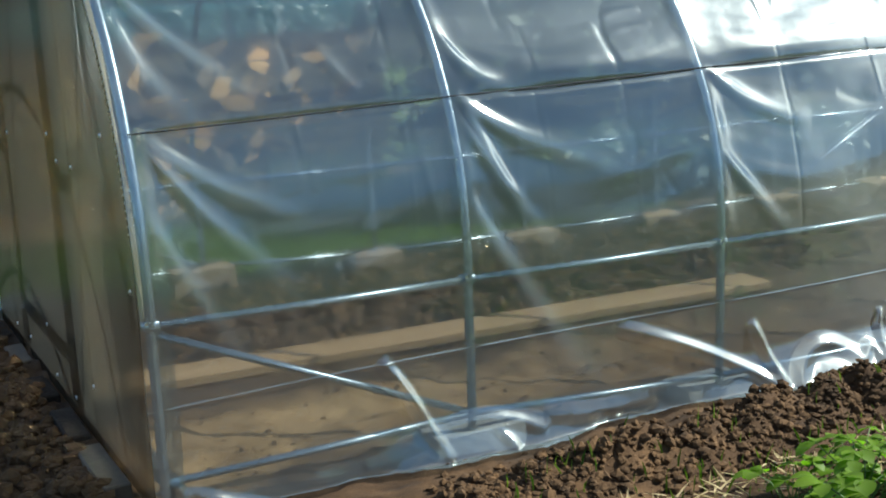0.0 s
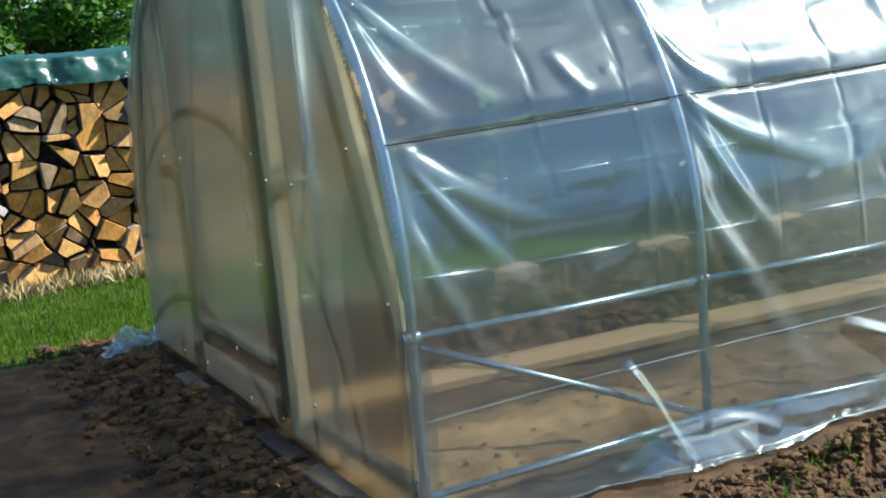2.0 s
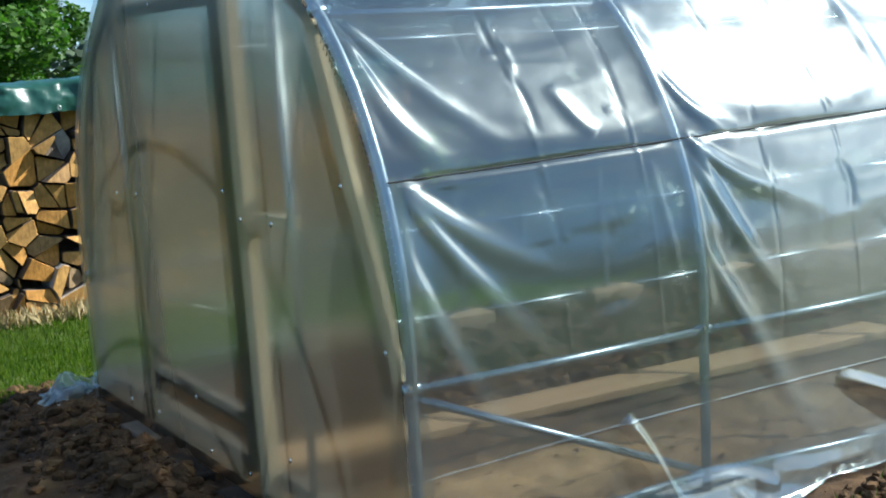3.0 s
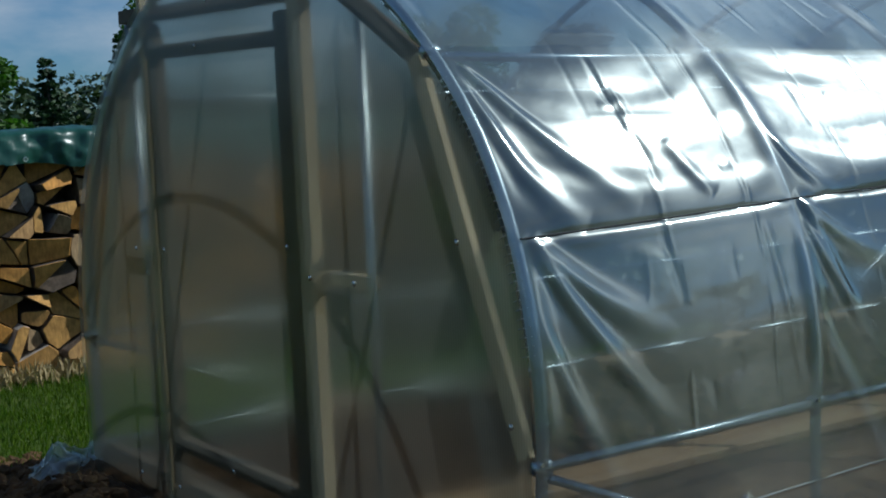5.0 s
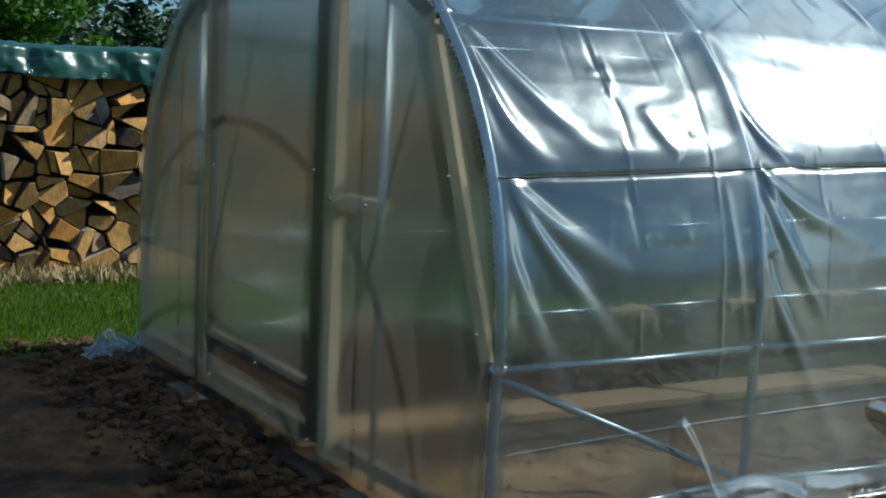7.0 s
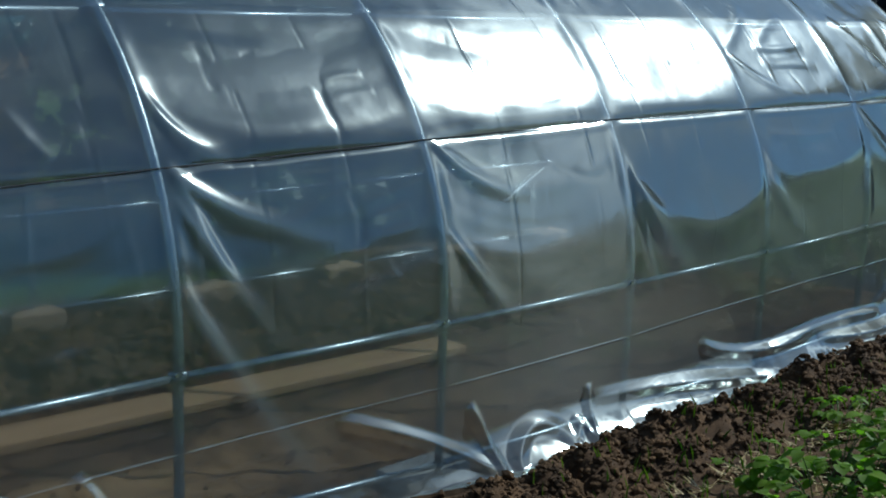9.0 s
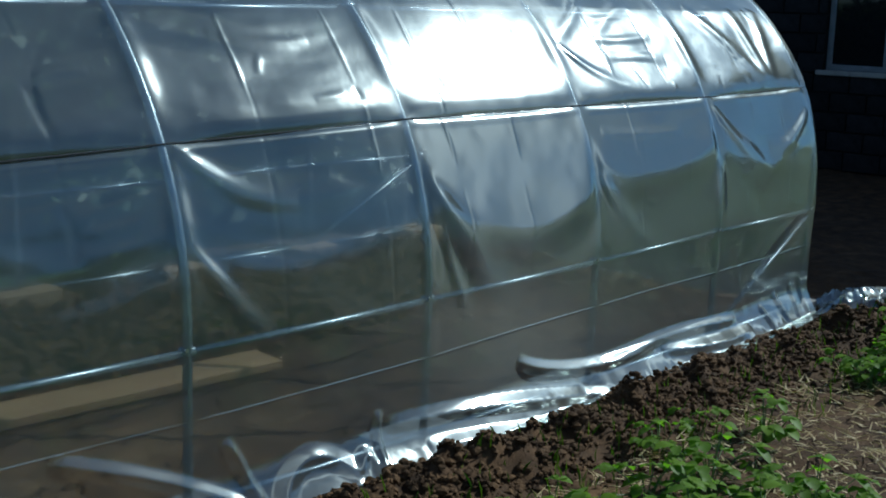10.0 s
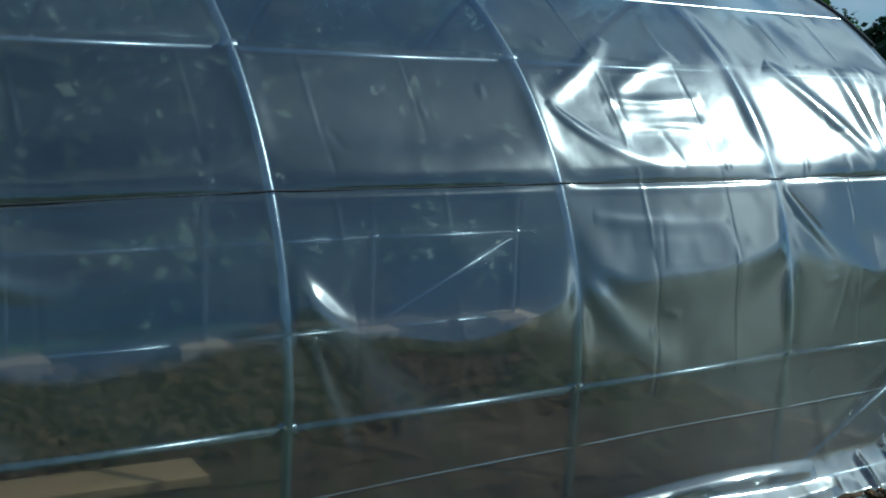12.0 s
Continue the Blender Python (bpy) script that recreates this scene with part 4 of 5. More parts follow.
# ---------------------------------------------------------------- house
def make_house():
    hx, hy0, hy1, ht = 12.0, -1.6, 3.80, 4.5
    wy0, wy1, wz0, wz1 = 1.45, 2.91, 1.03, 2.48
    house = thing("house", (hx, -3, 0), "low unplastered grey concrete-block house in deep shade", "house")
    house.matrix_world = Matrix()
    dep = 6.0
    bm = bmesh.new()
    for lo, hi in (((hx + .02, hy0, 0), (hx + .25, wy0, ht)), ((hx + .02, wy1, 0), (hx + .25, hy1, ht)), ((hx + .02, wy0, 0), (hx + .25, wy1, wz0)), ((hx + .02, wy0, wz1), (hx + .25, wy1, ht)),
                   ((hx + .25, hy1 - .25, 0), (hx + dep, hy1, ht)), ((hx + .25, hy0, 0), (hx + dep, hy0 + .25, ht)), ((hx + dep - .25, hy0 + .25, 0), (hx + dep, hy1 - .25, ht))):
        b = box(lo, hi, 0)
        me = bpy.data.meshes.new("tmp")
        b.to_mesh(me)
        b.free()
        bm.from_mesh(me)
        bpy.data.meshes.remove(me)
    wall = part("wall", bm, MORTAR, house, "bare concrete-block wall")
    part("roof", box((hx - 0.25, hy0 - 0.3, ht), (hx + dep + 0.3, hy1 + 0.12, ht + 0.14), 0.02), ROOF, house, "flat dark roof edge")
    win = part("window", box((hx + 0.06, wy0, wz0), (hx + 0.10, wy0 + 0.06, wz1), 0.004), FRAME_PAINT, house, "pale framed window with dark panes")
    for lo, hi in (((hx + .06, wy1 - .06, wz0), (hx + .10, wy1, wz1)), ((hx + .06, wy0 + .06, wz0), (hx + .10, wy1 - .06, wz0 + .06)), ((hx + .06, wy0 + .06, wz1 - .06), (hx + .10, wy1 - .06, wz1)), ((hx + .055, 2.23, wz0 + .06), (hx + .105, 2.30, wz1 - .06))):
        part("frame_bar", box(lo, hi, 0.004), FRAME_PAINT, win)
    for a, b in ((wy0 + .06, 2.23), (2.30, wy1 - .06)):
        part("pane", box((hx + .075, a, wz0 + .06), (hx + .085, b, wz1 - .06), 0), PANE, win)
    part("sill", box((hx - .05, wy0 - .06, wz0 - .05), (hx + .06, wy1 + .06, wz0), 0.006), CONCRETE, win, "projecting grey sill")
    return house, wall, (hx, hy0, hy1, ht, wy0, wy1, wz0, wz1)


house, house_wall, HW = make_house()


# ---------------------------------------------------------------- firewood stack
def clip_poly(poly, p, q):
    """Keep the side of poly nearer to p than to q."""
    m, d = (p + q) / 2, q - p
    out = []
    for a, b in zip(poly, poly[1:] + poly[:1]):
        sa, sb = (a - m).dot(d), (b - m).dot(d)
        if sa <= 0:
            out.append(a)
        if sa * sb < 0:
            out.append(a + (b - a) * (sa / (sa - sb)))
    return out


def make_woodpile():
    r = random.Random(23)
    x0, x1, h, fy = -0.95, 3.45, 1.43, 5.86
    pts = []
    nrow = 8
    for row in range(nrow):
        z = (row + 0.5) * h / nrow
        x = x0 + r.uniform(0, 0.15)
        while x < x1:
            pts.append(Vector((x + r.uniform(-.03, .03), z + r.uniform(-.05, .05))))
            x += r.uniform(0.16, 0.31)

    def split(poly):
        """Cleave a round into two wedges along a chord."""
        c = sum(poly, Vector((0, 0))) / len(poly)
        a = r.uniform(0, math.pi)
        d = Vector((math.cos(a), math.sin(a))) * 0.5
        c = c + Vector((r.uniform(-.02, .02), r.uniform(-.02, .02)))
        return [q for q in (clip_poly(poly, c - d, c + d), clip_poly(poly, c + d, c - d)) if len(q) > 2]

    for i, p in enumerate(pts):
        cell = [Vector(c) for c in ((x0 - .05, 0.0), (x1 + .05, 0.0), (x1 + .05, h), (x0 - .05, h))]
        for q in pts:
            if q is not p and (q - p).length < 0.8:
                cell = clip_poly(cell, p, q)
        pieces = [cell]
        if r.random() < 0.85:
            pieces = split(cell)
            if r.random() < 0.25:
                pieces = pieces[1:] + split(pieces[0])
        for poly in pieces:
            c = sum(poly, Vector((0, 0))) / len(poly)
            span = max((v - c).length for v in poly)
            if span < 0.03:
                continue
            shr = 1 - r.choice((0.006, 0.012, 0.020, 0.030)) / span
            if r.random() < 0.3 and len(poly) > 4:
                poly = [v for k, v in enumerate(poly) if k != r.randrange(len(poly))]
            worn = r.choice((0.01, 0.03, 0.05, 0.12))
            out = []
            for a, b in zip(poly, poly[1:] + poly[:1]):
                a, b = c + (a - c) * shr, c + (b - c) * shr
                if (b - a).length < 0.012:
                    out.append((a + b) / 2)
                    continue
                out.append(a + (b - a) * worn)
                out.append((a + b) / 2 + Vector((r.uniform(-.005, .005), r.uniform(-.005, .005))))
                out.append(b + (a - b) * worn)
            n = len(out)
            if n < 3:
                continue
            front, back = r.uniform(-0.10, 0.08), r.uniform(0.20, 0.26)
            tilt = r.uniform(-.35, .35), r.uniform(-.35, .35)
            v = []
            for dy, sc in ((front, 0.965), (front + 0.006, 1.0), (back, 1.03)):
                for w in out:
                    ww = (w - c) * sc
                    v.append((ww.x, dy + (ww.x * tilt[0] + ww.y * tilt[1] if dy < 0.15 else 0), ww.y))
            f = [tuple(range(n))]
            for ring in range(2):
                for k in range(n):
                    f.append((ring * n + k, (ring + 1) * n + k, (ring + 1) * n + (k + 1) % n, ring * n + (k + 1) % n))
            f.append(tuple(range(3 * n - 1, 2 * n - 1, -1)))
            me = mesh_of("firewood_log", v, f, [ENDGRAIN, BIRCH if r.random() < 0.07 else BARK])
            bark_end = r.random() < 0.06
            for k, pf in enumerate(me.polygons):
                pf.material_index = 1 if k > n or bark_end else 0
            ob = new("firewood_log", me)
            ob.location = (c.x, fy, c.y - 0.09)
            tagged(ob, "split firewood log with pale end grain in a stack", "log", "logs in the firewood stack")
    # packed rear of the stack
    v, f = [], []
    for p in pts:
        poly = [Vector(q) for q in ((x0 - .05, 0.0), (x1 + .05, 0.0), (x1 + .05, h), (x0 - .05, h))]
        for q in pts:
            if q is not p and (q - p).length < 0.8:
                poly = clip_poly(poly, p, q)
        if len(poly) < 3:
            continue
        n, b0, y0 = len(poly), len(v), fy + r.uniform(0.24, 0.30)
        v += [(w.x, y0, w.y - 0.09) for w in poly] + [(w.x, y0 + 0.3, w.y - 0.09) for w in poly]
        f += [tuple(range(b0, b0 + n)), tuple(range(b0 + 2 * n - 1, b0 + n - 1, -1))] + [(b0 + k, b0 + n + k, b0 + n + (k + 1) % n, b0 + (k + 1) % n) for k in range(n)]
    tagged(new("rear_logs", mesh_of("rear_logs", v, f, BARK)), "dark rear logs packed behind the stack's face", "log", kind="stuff")
    return x0, x1, h - 0.09, fy


PX0, PX1, PH, PY = make_woodpile()


def make_tarp():
    tarp = thing("tarpaulin", (0, PY, PH), "wrinkled dark green tarpaulin with eyelets over a firewood stack", "tarpaulin")
    xs, us = np.linspace(PX0 - 0.1, PX1 + 0.1, 220), np.linspace(0, 1, 26)
    X, U = np.meshgrid(xs, us)
    hem = 0.215 + 0.04 * fbm(X * 1.1, X * 0, 90) + 0.02 * fbm(X * 5, X * 0, 91)
    A = np.clip(U / 0.55, 0, 1)
    B = np.clip((U - 0.55) / 0.45, 0, 1)
    Y = -0.10 - 0.02 * fbm(X * 3, U * 2, 92) + 0.03 * A ** 2 + 0.42 * B
    Z = 0.160 - hem * (1 - A) + 0.03 * np.sin(np.pi * B) + 0.015 * fbm(X * 3.5, U * 4, 93) + 0.012 * np.abs(fbm(X * 9, U * 6, 94))
    Y = Y + 0.030 * fbm(X * 6, U * 1.5, 95) * (1 - B)
    n = X.shape
    i = np.arange(n[0] * n[1]).reshape(n)
    f = np.stack([i[:-1, :-1].ravel(), i[:-1, 1:].ravel(), i[1:, 1:].ravel(), i[1:, :-1].ravel()], 1)
    me = mesh_of("sheet", np.stack([X.ravel(), Y.ravel(), Z.ravel()], 1).tolist(), f.tolist(), TARP, True)
    part("sheet", me, TARP, tarp)
    for x in np.arange(PX0 + 0.15, PX1, 0.49):
        j = int((x - xs[0]) / (xs[1] - xs[0]))
        y, z = float(Y[2, j]), float(Z[2, j])
        ring = [(x + 0.013 * math.cos(a), y - 0.012, z + 0.013 * math.sin(a)) for a in np.linspace(0, 2 * math.pi, 11)]
        part("eyelet", tube(ring, 0.004, 6, False), METAL, tarp, "bright metal eyelet", True)


make_tarp()


# ---------------------------------------------------------------- trees and far wood
def leaf_cloud(centres, sizes, count, leaf, seed, flat=0.75, squash=0.8):
    """Many small bent leaf quads round clump centres."""
    g = np.random.default_rng(seed)
    c = np.array(centres)
    w = np.array(sizes)
    pick = g.choice(len(c), count, p=w ** 2 / (w ** 2).sum())
    d = g.normal(size=(count, 3))
    d /= np.linalg.norm(d, axis=1, keepdims=True)
    rad = w[pick] * (0.55 + 0.5 * g.random(count) ** 0.6)
    p = c[pick] + d * rad[:, None] * np.array((1, 1, squash))
    u = g.normal(size=(count, 3))
    u[:, 2] *= 0.5
    u /= np.linalg.norm(u, axis=1, keepdims=True)
    n = d * flat + g.normal(size=(count, 3)) * 0.6
    v = np.cross(n, u)
    v /= np.linalg.norm(v, axis=1, keepdims=True) + 1e-9
    s = leaf * (0.6 + 0.8 * g.random(count))[:, None]
    q = np.stack([p - u * s, p + v * s * 0.6, p + u * s, p - v * s * 0.6], 1).reshape(-1, 3)
    f = np.arange(count * 4).reshape(-1, 4)
    return q.tolist(), f.tolist()


def make_tree(x, y, h, spread, seed, material, leaf=0.12, count=5200, label="leafy green broad-leaved tree beyond the lawn", trunk_share=0.3):
    r = random.Random(seed)
    z0 = float(ground_z(x, y))
    t = thing("tree", (x, y, z0), label, "tree", "trees beyond the lawn")
    top = h * 0.9
    pts = [(0, 0, -0.1)] + [(r.uniform(-.04, .04) * h * k / 4, r.uniform(-.04, .04) * h * k / 4, top * k / 5) for k in range(1, 6)]
    trunk = part("trunk", tube(pts, [h * 0.028 * (1 - 0.15 * k) for k in range(6)], 7), TRUNK, t, "", True)
    cs, ws = [], []
    for k in range(16):
        a, e = r.uniform(0, 2 * math.pi), r.uniform(trunk_share, 0.95)
        rr = spread * (1 - abs(e - 0.55) * 0.95) * r.uniform(0.35, 0.9)
        c = (rr * math.cos(a), rr * math.sin(a), h * e)
        cs.append(c)
        ws.append(spread * r.uniform(0.24, 0.42))
        if k < 9:
            base = (0, 0, h * max(0.15, e - 0.25))
            part("limb", tube([base, ((c[0]) * .5, c[1] * .5, (base[2] + c[2]) / 2 + .05 * h), c], [h * .012, h * .008, h * .003], 5), TRUNK, t, "", True)
    v, f = leaf_cloud(cs, ws, count, leaf, seed)
    part("crown", mesh_of("crown", v, f, material), material, t)
    return t


def make_conifer(x, y, h, spread, seed, material, label, droop=0.25, tiers=11, open_=False):
    r = random.Random(seed)
    z0 = float(ground_z(x, y))
    t = thing("conifer", (x, y, z0), label, "tree", "trees beyond the lawn")
    part("trunk", tube([(0, 0, -0.1), (0.02 * h, 0, h * .5), (0, 0, h)], [h * .02, h * .014, h * .003], 7), TRUNK, t, "", True)
    cs, ws = [], []
    for k in range(tiers):
        e = 0.18 + 0.8 * k / (tiers - 1)
        for b in range(5 if not open_ else 4):
            a = r.uniform(0, 2 * math.pi)
            L = spread * (1.05 - e) * r.uniform(0.6, 1.15) + 0.05 * spread
            for q in (0.35, 0.65, 0.95):
                cs.append((L * q * math.cos(a) + r.uniform(-.05, .05) * spread, L * q * math.sin(a), h * e - droop * L * q * q + r.uniform(-.03, .03) * h))
                ws.append(0.16 * spread * (1.15 - q * 0.6) * (1.2 - e * 0.7))
    v, f = leaf_cloud(cs, ws, 9000, 0.045 * spread, seed, 0.4, 0.4)
    part("crown", mesh_of("crown", v, f, material), material, t)
    return t


EYE = Vector((-1.9, -2.1, 0))


def polar(az, d):
    return EYE.x + d * math.cos(radians(az)), EYE.y + d * math.sin(radians(az))


for az, d, h, sp, m, sd in (  # bearing, distance, height, spread
                           (79, 19, 4.2, 1.7, TREE_LEAF, 1), (75.3, 21, 3.6, 1.3, TREE_LEAF, 2), (84, 20, 4.6, 1.7, HEDGE_LEAF, 3), (90, 22, 4.4, 1.6, HEDGE_LEAF, 4), (66.3, 42, 6.6, 1.8, TREE_LEAF, 5),
                           (60, 34, 5.2, 2.2, HEDGE_LEAF, 6), (53, 36, 5.0, 2.2, TREE_LEAF, 7), (47, 40, 4.6, 2.2, HEDGE_LEAF, 8), (41, 44, 4.4, 2.2, TREE_LEAF, 9),
                           (35.5, 40, 4.4, 1.6, TREE_LEAF, 10), (33.0, 48, 3.9, 1.6, HEDGE_LEAF, 12), (30.6, 44, 3.0, 1.3, HEDGE_LEAF, 13), (96, 24, 4.6, 2, TREE_LEAF, 14)):
    make_tree(*polar(az, d), h, sp, sd, m, 0.062 if d < 25 else 0.10, 13000 if d < 25 else 5200)
make_conifer(*polar(71.2, 40), 4.15, 1.5, 21, DARK_LEAF, "open cedar-like conifer standing over a dark wood", 0.30, 11, False)
make_conifer(*polar(68.0, 38), 4.6, 1.1, 22, DARK_LEAF, "dense dark spruce beside a wood", 0.2, 13)


def make_wood():
    """The far wooded slope: one uncountable mass of clumps."""
    g = np.random.default_rng(3)
    cs, ws = [], []
    for k in range(620):
        az, d = g.uniform(36, 118), g.uniform(34, 80)
        x, y = polar(az, d)
        h = g.uniform(0.5, 3.9) * d / 55
        cs.append((x, y, float(ground_z(x, y)) + h * 0.75))
        ws.append(g.uniform(0.9, 1.9))
    v, f = leaf_cloud(cs, ws, 80000, 0.20, 9)
    ob = new("far_wood", mesh_of("far_wood", v, f, HEDGE_LEAF))
    tagged(ob, "dark green wooded slope far behind the garden", "wood", kind="stuff")


make_wood()


def make_thicket(name, n, place, hmax, count, seed, label, leaf=0.055):
    g = np.random.default_rng(seed)
    cs, ws = [], []
    for k in range(n):
        x, y = place(g)
        w = min(g.uniform(0.35, 0.7), hmax * 0.48)
        cs.append((x, y, float(ground_z(x, y)) + w * 0.7 + (hmax - 2 * w) * g.random()))
        ws.append(w)
    v, f = leaf_cloud(cs, ws, count, leaf, seed)
    tagged(new(name, mesh_of(name, v, f, HEDGE_LEAF)), label, "hedge", kind="stuff")


make_thicket("thicket", 170, lambda g: (g.uniform(3.75, 10.5), g.uniform(3.75, 6.2)), 2.2, 62000, 15, "dark green thicket behind the greenhouse")
make_thicket("undergrowth", 150, lambda g: (g.uniform(3.75, 9.5), g.uniform(3.6, 4.2)), 0.75, 34000, 19, "low dark undergrowth beside the greenhouse")
make_thicket("side_hedge", 150, lambda g: (g.uniform(12.6, 15), g.uniform(4.6, 13.5)), 2.0, 30000, 23, "dark green hedge beyond the house corner", 0.08)
make_thicket("far_bushes", 150, lambda g: (g.uniform(25, 29), g.uniform(9, 22)), 3.0, 26000, 21, "dark green bushes beyond the house", 0.13)
# unseen hedge behind the camera, added to darken the film's low reflections
make_thicket("garden_hedge", 440, lambda g: (g.uniform(-12, 34), g.uniform(-14.5, -12.5)), 3.6, 44000, 16, "tall dark unseen hedge, added for the film to reflect")


# ---------------------------------------------------------------- soil clods, grass, plants
def lump_template(seed):
    bm = bmesh.new()
    bmesh.ops.create_icosphere(bm, subdivisions=1, radius=1)
    r = random.Random(seed)
    for v in bm.verts:
        v.co *= r.uniform(0.65, 1.15)
        v.co.z *= 0.75
    V = np.array([v.co[:] for v in bm.verts])
    F = np.array([[v.index for v in f.verts] for f in bm.faces])
    bm.free()
    return V, F


def scatter_lumps(name, n, place, size, label, seed, material=None):
    g = np.random.default_rng(seed)
    temps = [lump_template(seed * 10 + k) for k in range(6)]
    vs, fs, base = [], [], 0
    for k in range(n):
        x, y = place(g)
        s = size[0] + (size[1] - size[0]) * g.random() ** 3.0
        V, F = temps[k % 6]
        a = g.uniform(0, 6.28)
        rot = np.array(((math.cos(a), -math.sin(a), 0), (math.sin(a), math.cos(a), 0), (0, 0, 1)))
        sc = s * g.uniform(0.75, 1.3, 3)
        vs.append((V * sc) @ rot.T + np.array((x, y, float(ground_z(x, y)) + s * 0.25)))
        fs.append(F + base)
        base += len(V)
    me = mesh_of(name, np.concatenate(vs).tolist(), np.concatenate(fs).tolist(), material or SOIL_CLOD)
    tagged(new(name, me), label, "soil", kind="stuff")


scatter_lumps("mound_clods", 13000, lambda g: (g.uniform(0.7, 7.3), -0.36 + g.normal() * 0.12), (0.003, 0.023), "crumbly brown soil clods heaped along the film", 51)
scatter_lumps("end_clods", 2600, lambda g: (-0.10 - abs(g.normal()) * 0.20, g.uniform(-0.3, 3.5)), (0.006, 0.045), "dark crumbly clods before the end wall", 52)
scatter_lumps("bed_clods", 5200, lambda g: (g.uniform(0.1, 5.9), g.uniform(1.35, 2.85)), (0.008, 0.045), "dug clods in the bed inside the greenhouse", 53)
scatter_lumps("path_clods", 1300, lambda g: (g.uniform(0.1, 5.9), g.uniform(0.05, 1.0)), (0.002, 0.012), "small crumbs of soil on the trodden ground", 54)


def blades(name, n, place, length, width, material, label, seed, lean=0.5, category="grass"):
    g = np.random.default_rng(seed)
    P = np.array([place(g) for _ in range(n)])
    z = ground_z(P[:, 0], P[:, 1])
    a = g.uniform(0, 2 * np.pi, n)
    L = length[0] + (length[1] - length[0]) * g.random(n)
    w = width * (0.6 + 0.8 * g.random(n))
    ln = lean * g.random(n) if lean < 1 else 0.97 + 0.028 * g.random(n)
    dx, dy = np.cos(a), np.sin(a)
    base = np.stack([P[:, 0], P[:, 1], z + (0.02 if lean >= 1 else -0.004)], 1)
    side = np.stack([-dy * w, dx * w, np.zeros(n)], 1)
    tip = base + np.stack([dx * L * ln, dy * L * ln, L * np.sqrt(np.clip(1 - ln ** 2, 0.002, 1))], 1)
    mid = (base + tip) / 2 + np.stack([-dx * L * .08, -dy * L * .08, L * (.06 if lean < 1 else .01)], 1)
    v = np.stack([base - side, base + side, mid + side * .7, tip, mid - side * .7], 1).reshape(-1, 3)
    f = np.arange(n * 5).reshape(-1, 5)
    tagged(new(name, mesh_of(name, v.tolist(), f.tolist(), material)), label, category, kind="stuff")


blades("lawn_grass", 62000, lambda g: (g.uniform(-2.2, 4.5), 3.22 + 2.65 * g.random()), (0.02, 0.055), 0.0022, GRASS, "short mown green grass", 61)
blades("dry_grass", 3800, lambda g: (g.uniform(-1.9, 3.8), 5.77 - abs(g.normal()) * 0.12), (0.04, 0.16), 0.0025, STRAW, "dry yellow grass at the foot of the wood stack", 62, 0.8)
blades("straw_litter", 8500, lambda g: (g.uniform(0.8, 8), -0.58 - g.random() ** 1.1 * 1.7), (0.02, 0.11), 0.0034, STRAW, "dry straw litter between the plants", 63, 1.0, "straw")
blades("weeds", 900, lambda g: (g.uniform(0.8, 7.5), -0.32 - g.random() * 0.5), (0.02, 0.09), 0.002, GRASS, "thin green weeds in the soil", 64, 0.6)


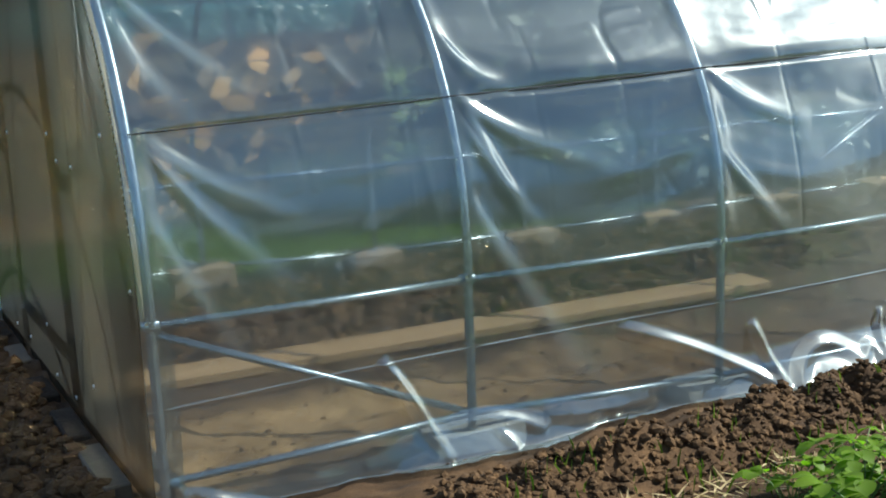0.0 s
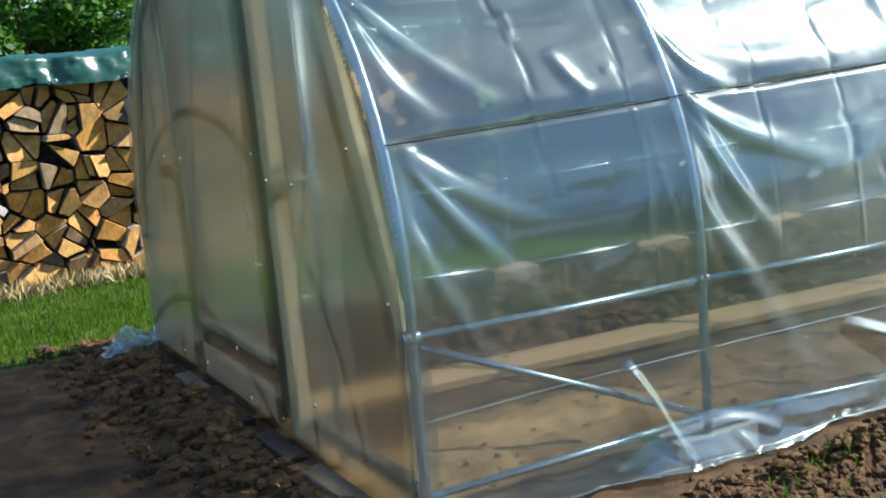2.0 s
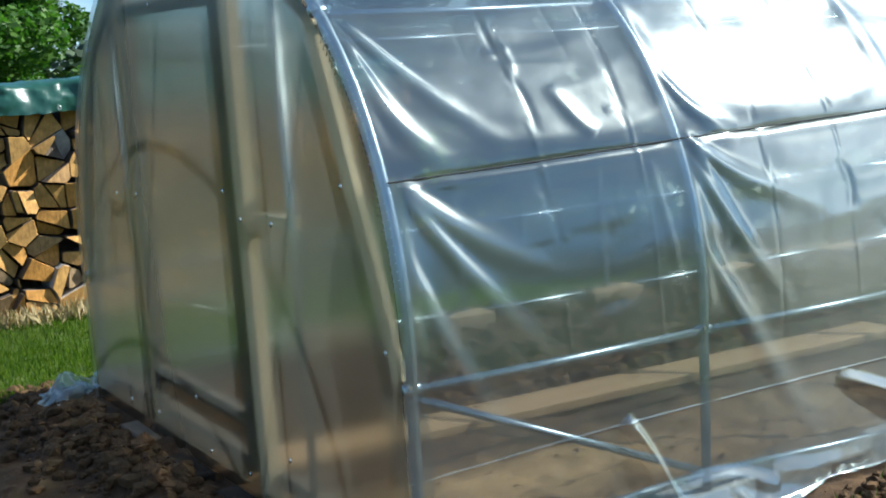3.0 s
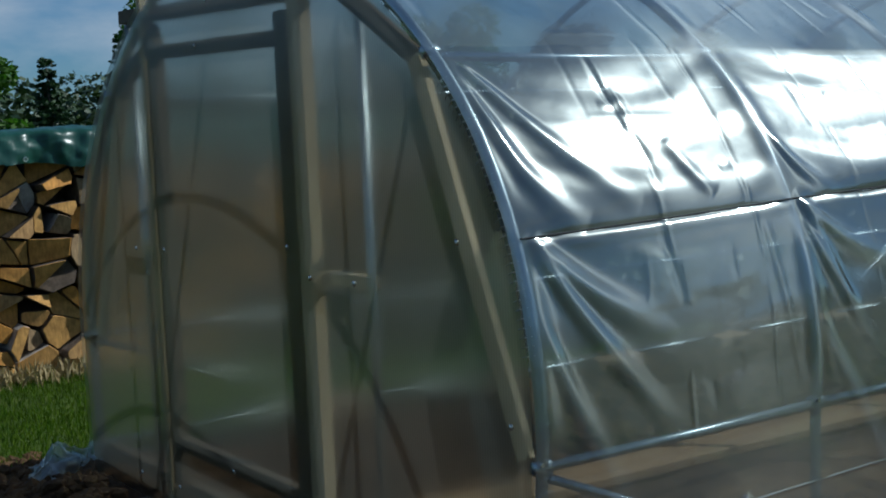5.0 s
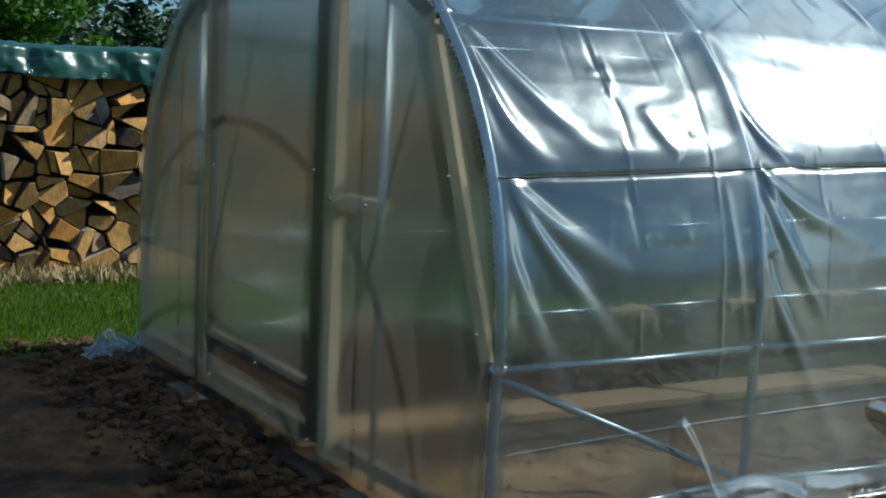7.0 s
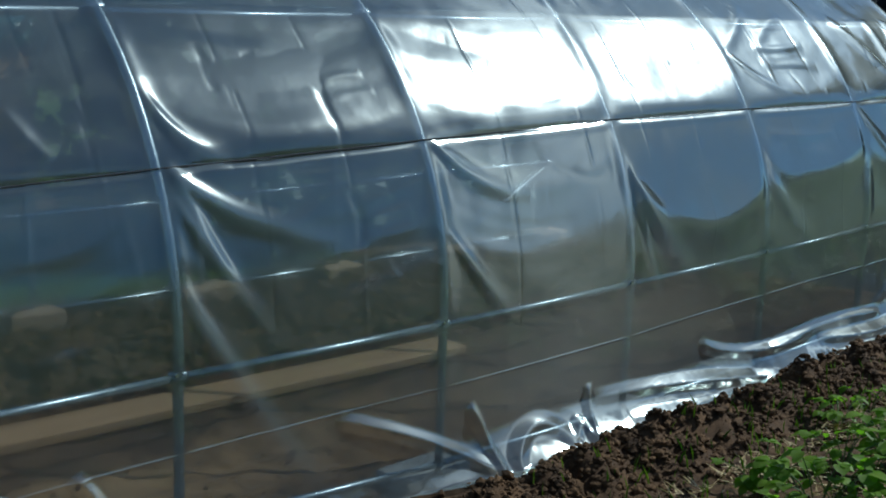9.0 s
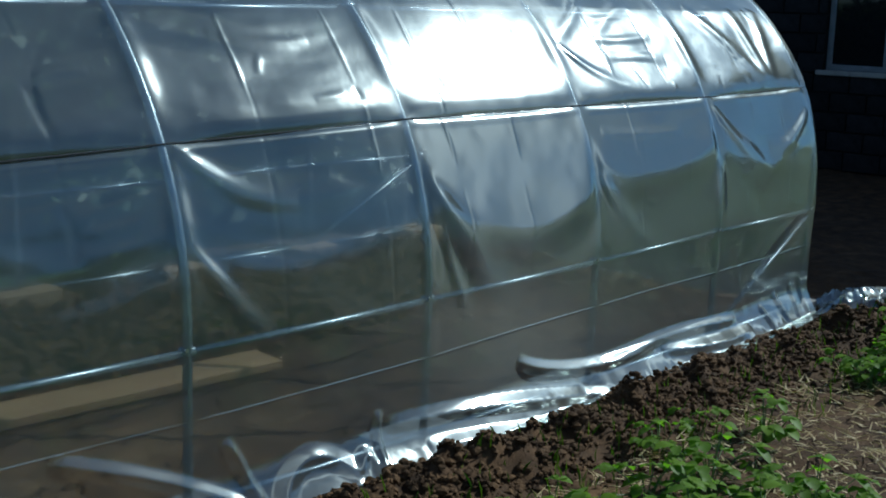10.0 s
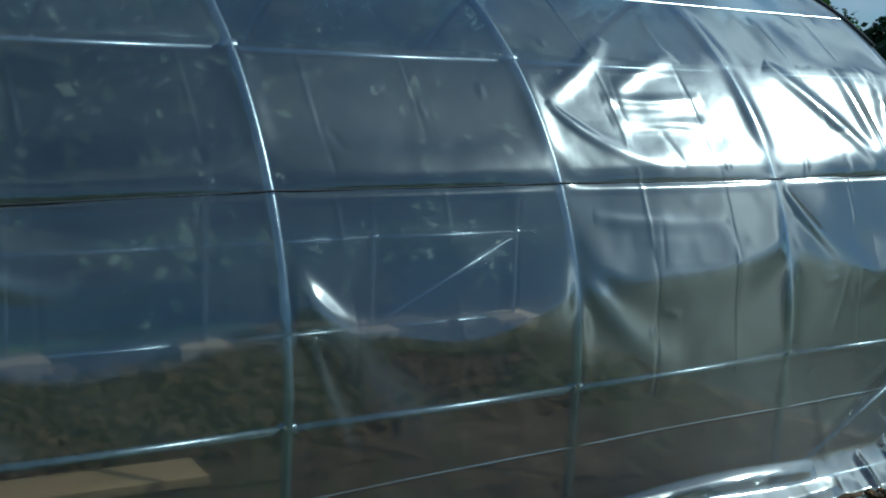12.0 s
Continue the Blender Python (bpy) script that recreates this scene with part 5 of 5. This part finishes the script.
def make_plant(seed):
    """A low strawberry plant: three-part toothed leaves on bowed stems."""
    r = random.Random(seed)
    t = thing("strawberry_plant", (0, 0, 0), "low bushy strawberry plant with green three-part leaves", "plant", "plants in the garden bed")
    for k in range(r.randint(9, 14)):
        a, L = r.uniform(0, 6.28), r.uniform(0.07, 0.19)
        lean = r.uniform(0.25, 0.85)
        d = Vector((math.cos(a), math.sin(a), 0))
        tip = d * L * lean + Vector((0, 0, L * math.sqrt(1 - lean ** 2) * 0.95))
        stem = part("stem", tube([(0, 0, -0.01), tuple(tip * 0.55 + Vector((0, 0, 0.02))), tuple(tip)], [0.0025, 0.002, 0.0015], 4), STEM, t)
        v, f = [], []
        for j, off in enumerate((-1.15, 0, 1.15)):
            b = a + off
            e = Vector((math.cos(b), math.sin(b), r.uniform(-0.35, 0.25))).normalized()
            side = e.cross(Vector((0, 0, 1))).normalized()
            up = side.cross(e)
            l2, w2 = r.uniform(0.035, 0.06), r.uniform(0.016, 0.026)
            i0 = len(v)
            prof = ((0, 0), (0.25, 0.75), (0.5, 1.0), (0.8, 0.75), (1.0, 0.0))
            v += [tuple(tip + e * l2 * q + up * (-0.35 * q * q * l2)) for q, w in prof]
            v += [tuple(tip + e * l2 * q + side * w2 * w + up * (0.25 * w2 * w - 0.35 * q * q * l2)) for q, w in prof[1:4]]
            v += [tuple(tip + e * l2 * q - side * w2 * w + up * (0.25 * w2 * w - 0.35 * q * q * l2)) for q, w in prof[1:4]]
            f += [(i0, i0 + 1, i0 + 5), (i0 + 1, i0 + 2, i0 + 6, i0 + 5), (i0 + 2, i0 + 3, i0 + 7, i0 + 6), (i0 + 3, i0 + 4, i0 + 7),
                  (i0, i0 + 8, i0 + 1), (i0 + 1, i0 + 8, i0 + 9, i0 + 2), (i0 + 2, i0 + 9, i0 + 10, i0 + 3), (i0 + 3, i0 + 10, i0 + 4)]
        part("leaf", mesh_of("leaf", v, f, LEAF, True), LEAF, stem)
    return t


plants = [make_plant(70 + k) for k in range(5)]
pr = random.Random(77)
spots = []
while len(spots) < 260:
    x = pr.uniform(1.5, 7.6)
    y = -(0.74 if x < 2.6 else 0.58) - 1.70 * pr.random() ** 0.8
    if (y > -1.15 and pr.random() < 0.6) or vnoise(np.array([x * 1.6]), np.array([y * 1.6]), 78)[0] < -0.35:
        continue
    if all((x - a) ** 2 + (y - b) ** 2 > 0.015 for a, b in spots):
        spots.append((x, y))
for k, (x, y) in enumerate(spots):
    m = pose(x, y, float(ground_z(x, y)), 0, 0, pr.uniform(0, 360)) @ Matrix.Scale(pr.uniform(0.8, 1.2), 4)
    if k < 5:
        plants[k].matrix_basis = m
    else:
        src = plants[k % 5]
        c = copy_thing(src, m)


# ---------------------------------------------------------------- blocks of the house wall, pieces last
def house_blocks():
    hx, hy0, hy1, ht, wy0, wy1, wz0, wz1 = HW
    shared = {}
    for row in range(22):
        z0 = row * 0.2
        y = hy1 - (0.2 if row % 2 else 0.0)
        if row % 2:
            y = hy1
        first = row % 2 == 1
        while y > -1.6:
            w = 0.2 if first else 0.4
            first = False
            a, b = y - w + 0.012, y
            y -= w
            zc0, zc1 = z0 + 0.006, min(z0 + 0.194, ht - 0.005)
            for lo, hi in ([(a, b)] if not (zc1 > wz0 and zc0 < wz1 and b > wy0 and a < wy1) else [(max(a, wy1), b), (a, min(b, wy0))]):
                if hi - lo < 0.04:
                    continue
                key = (round(hi - lo, 3), round(zc1 - zc0, 3))
                if key not in shared:
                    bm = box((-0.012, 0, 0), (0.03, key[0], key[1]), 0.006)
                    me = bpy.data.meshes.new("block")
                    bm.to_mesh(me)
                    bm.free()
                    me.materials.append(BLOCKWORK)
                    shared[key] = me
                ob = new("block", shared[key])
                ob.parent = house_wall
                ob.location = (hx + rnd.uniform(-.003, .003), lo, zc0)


house_blocks()
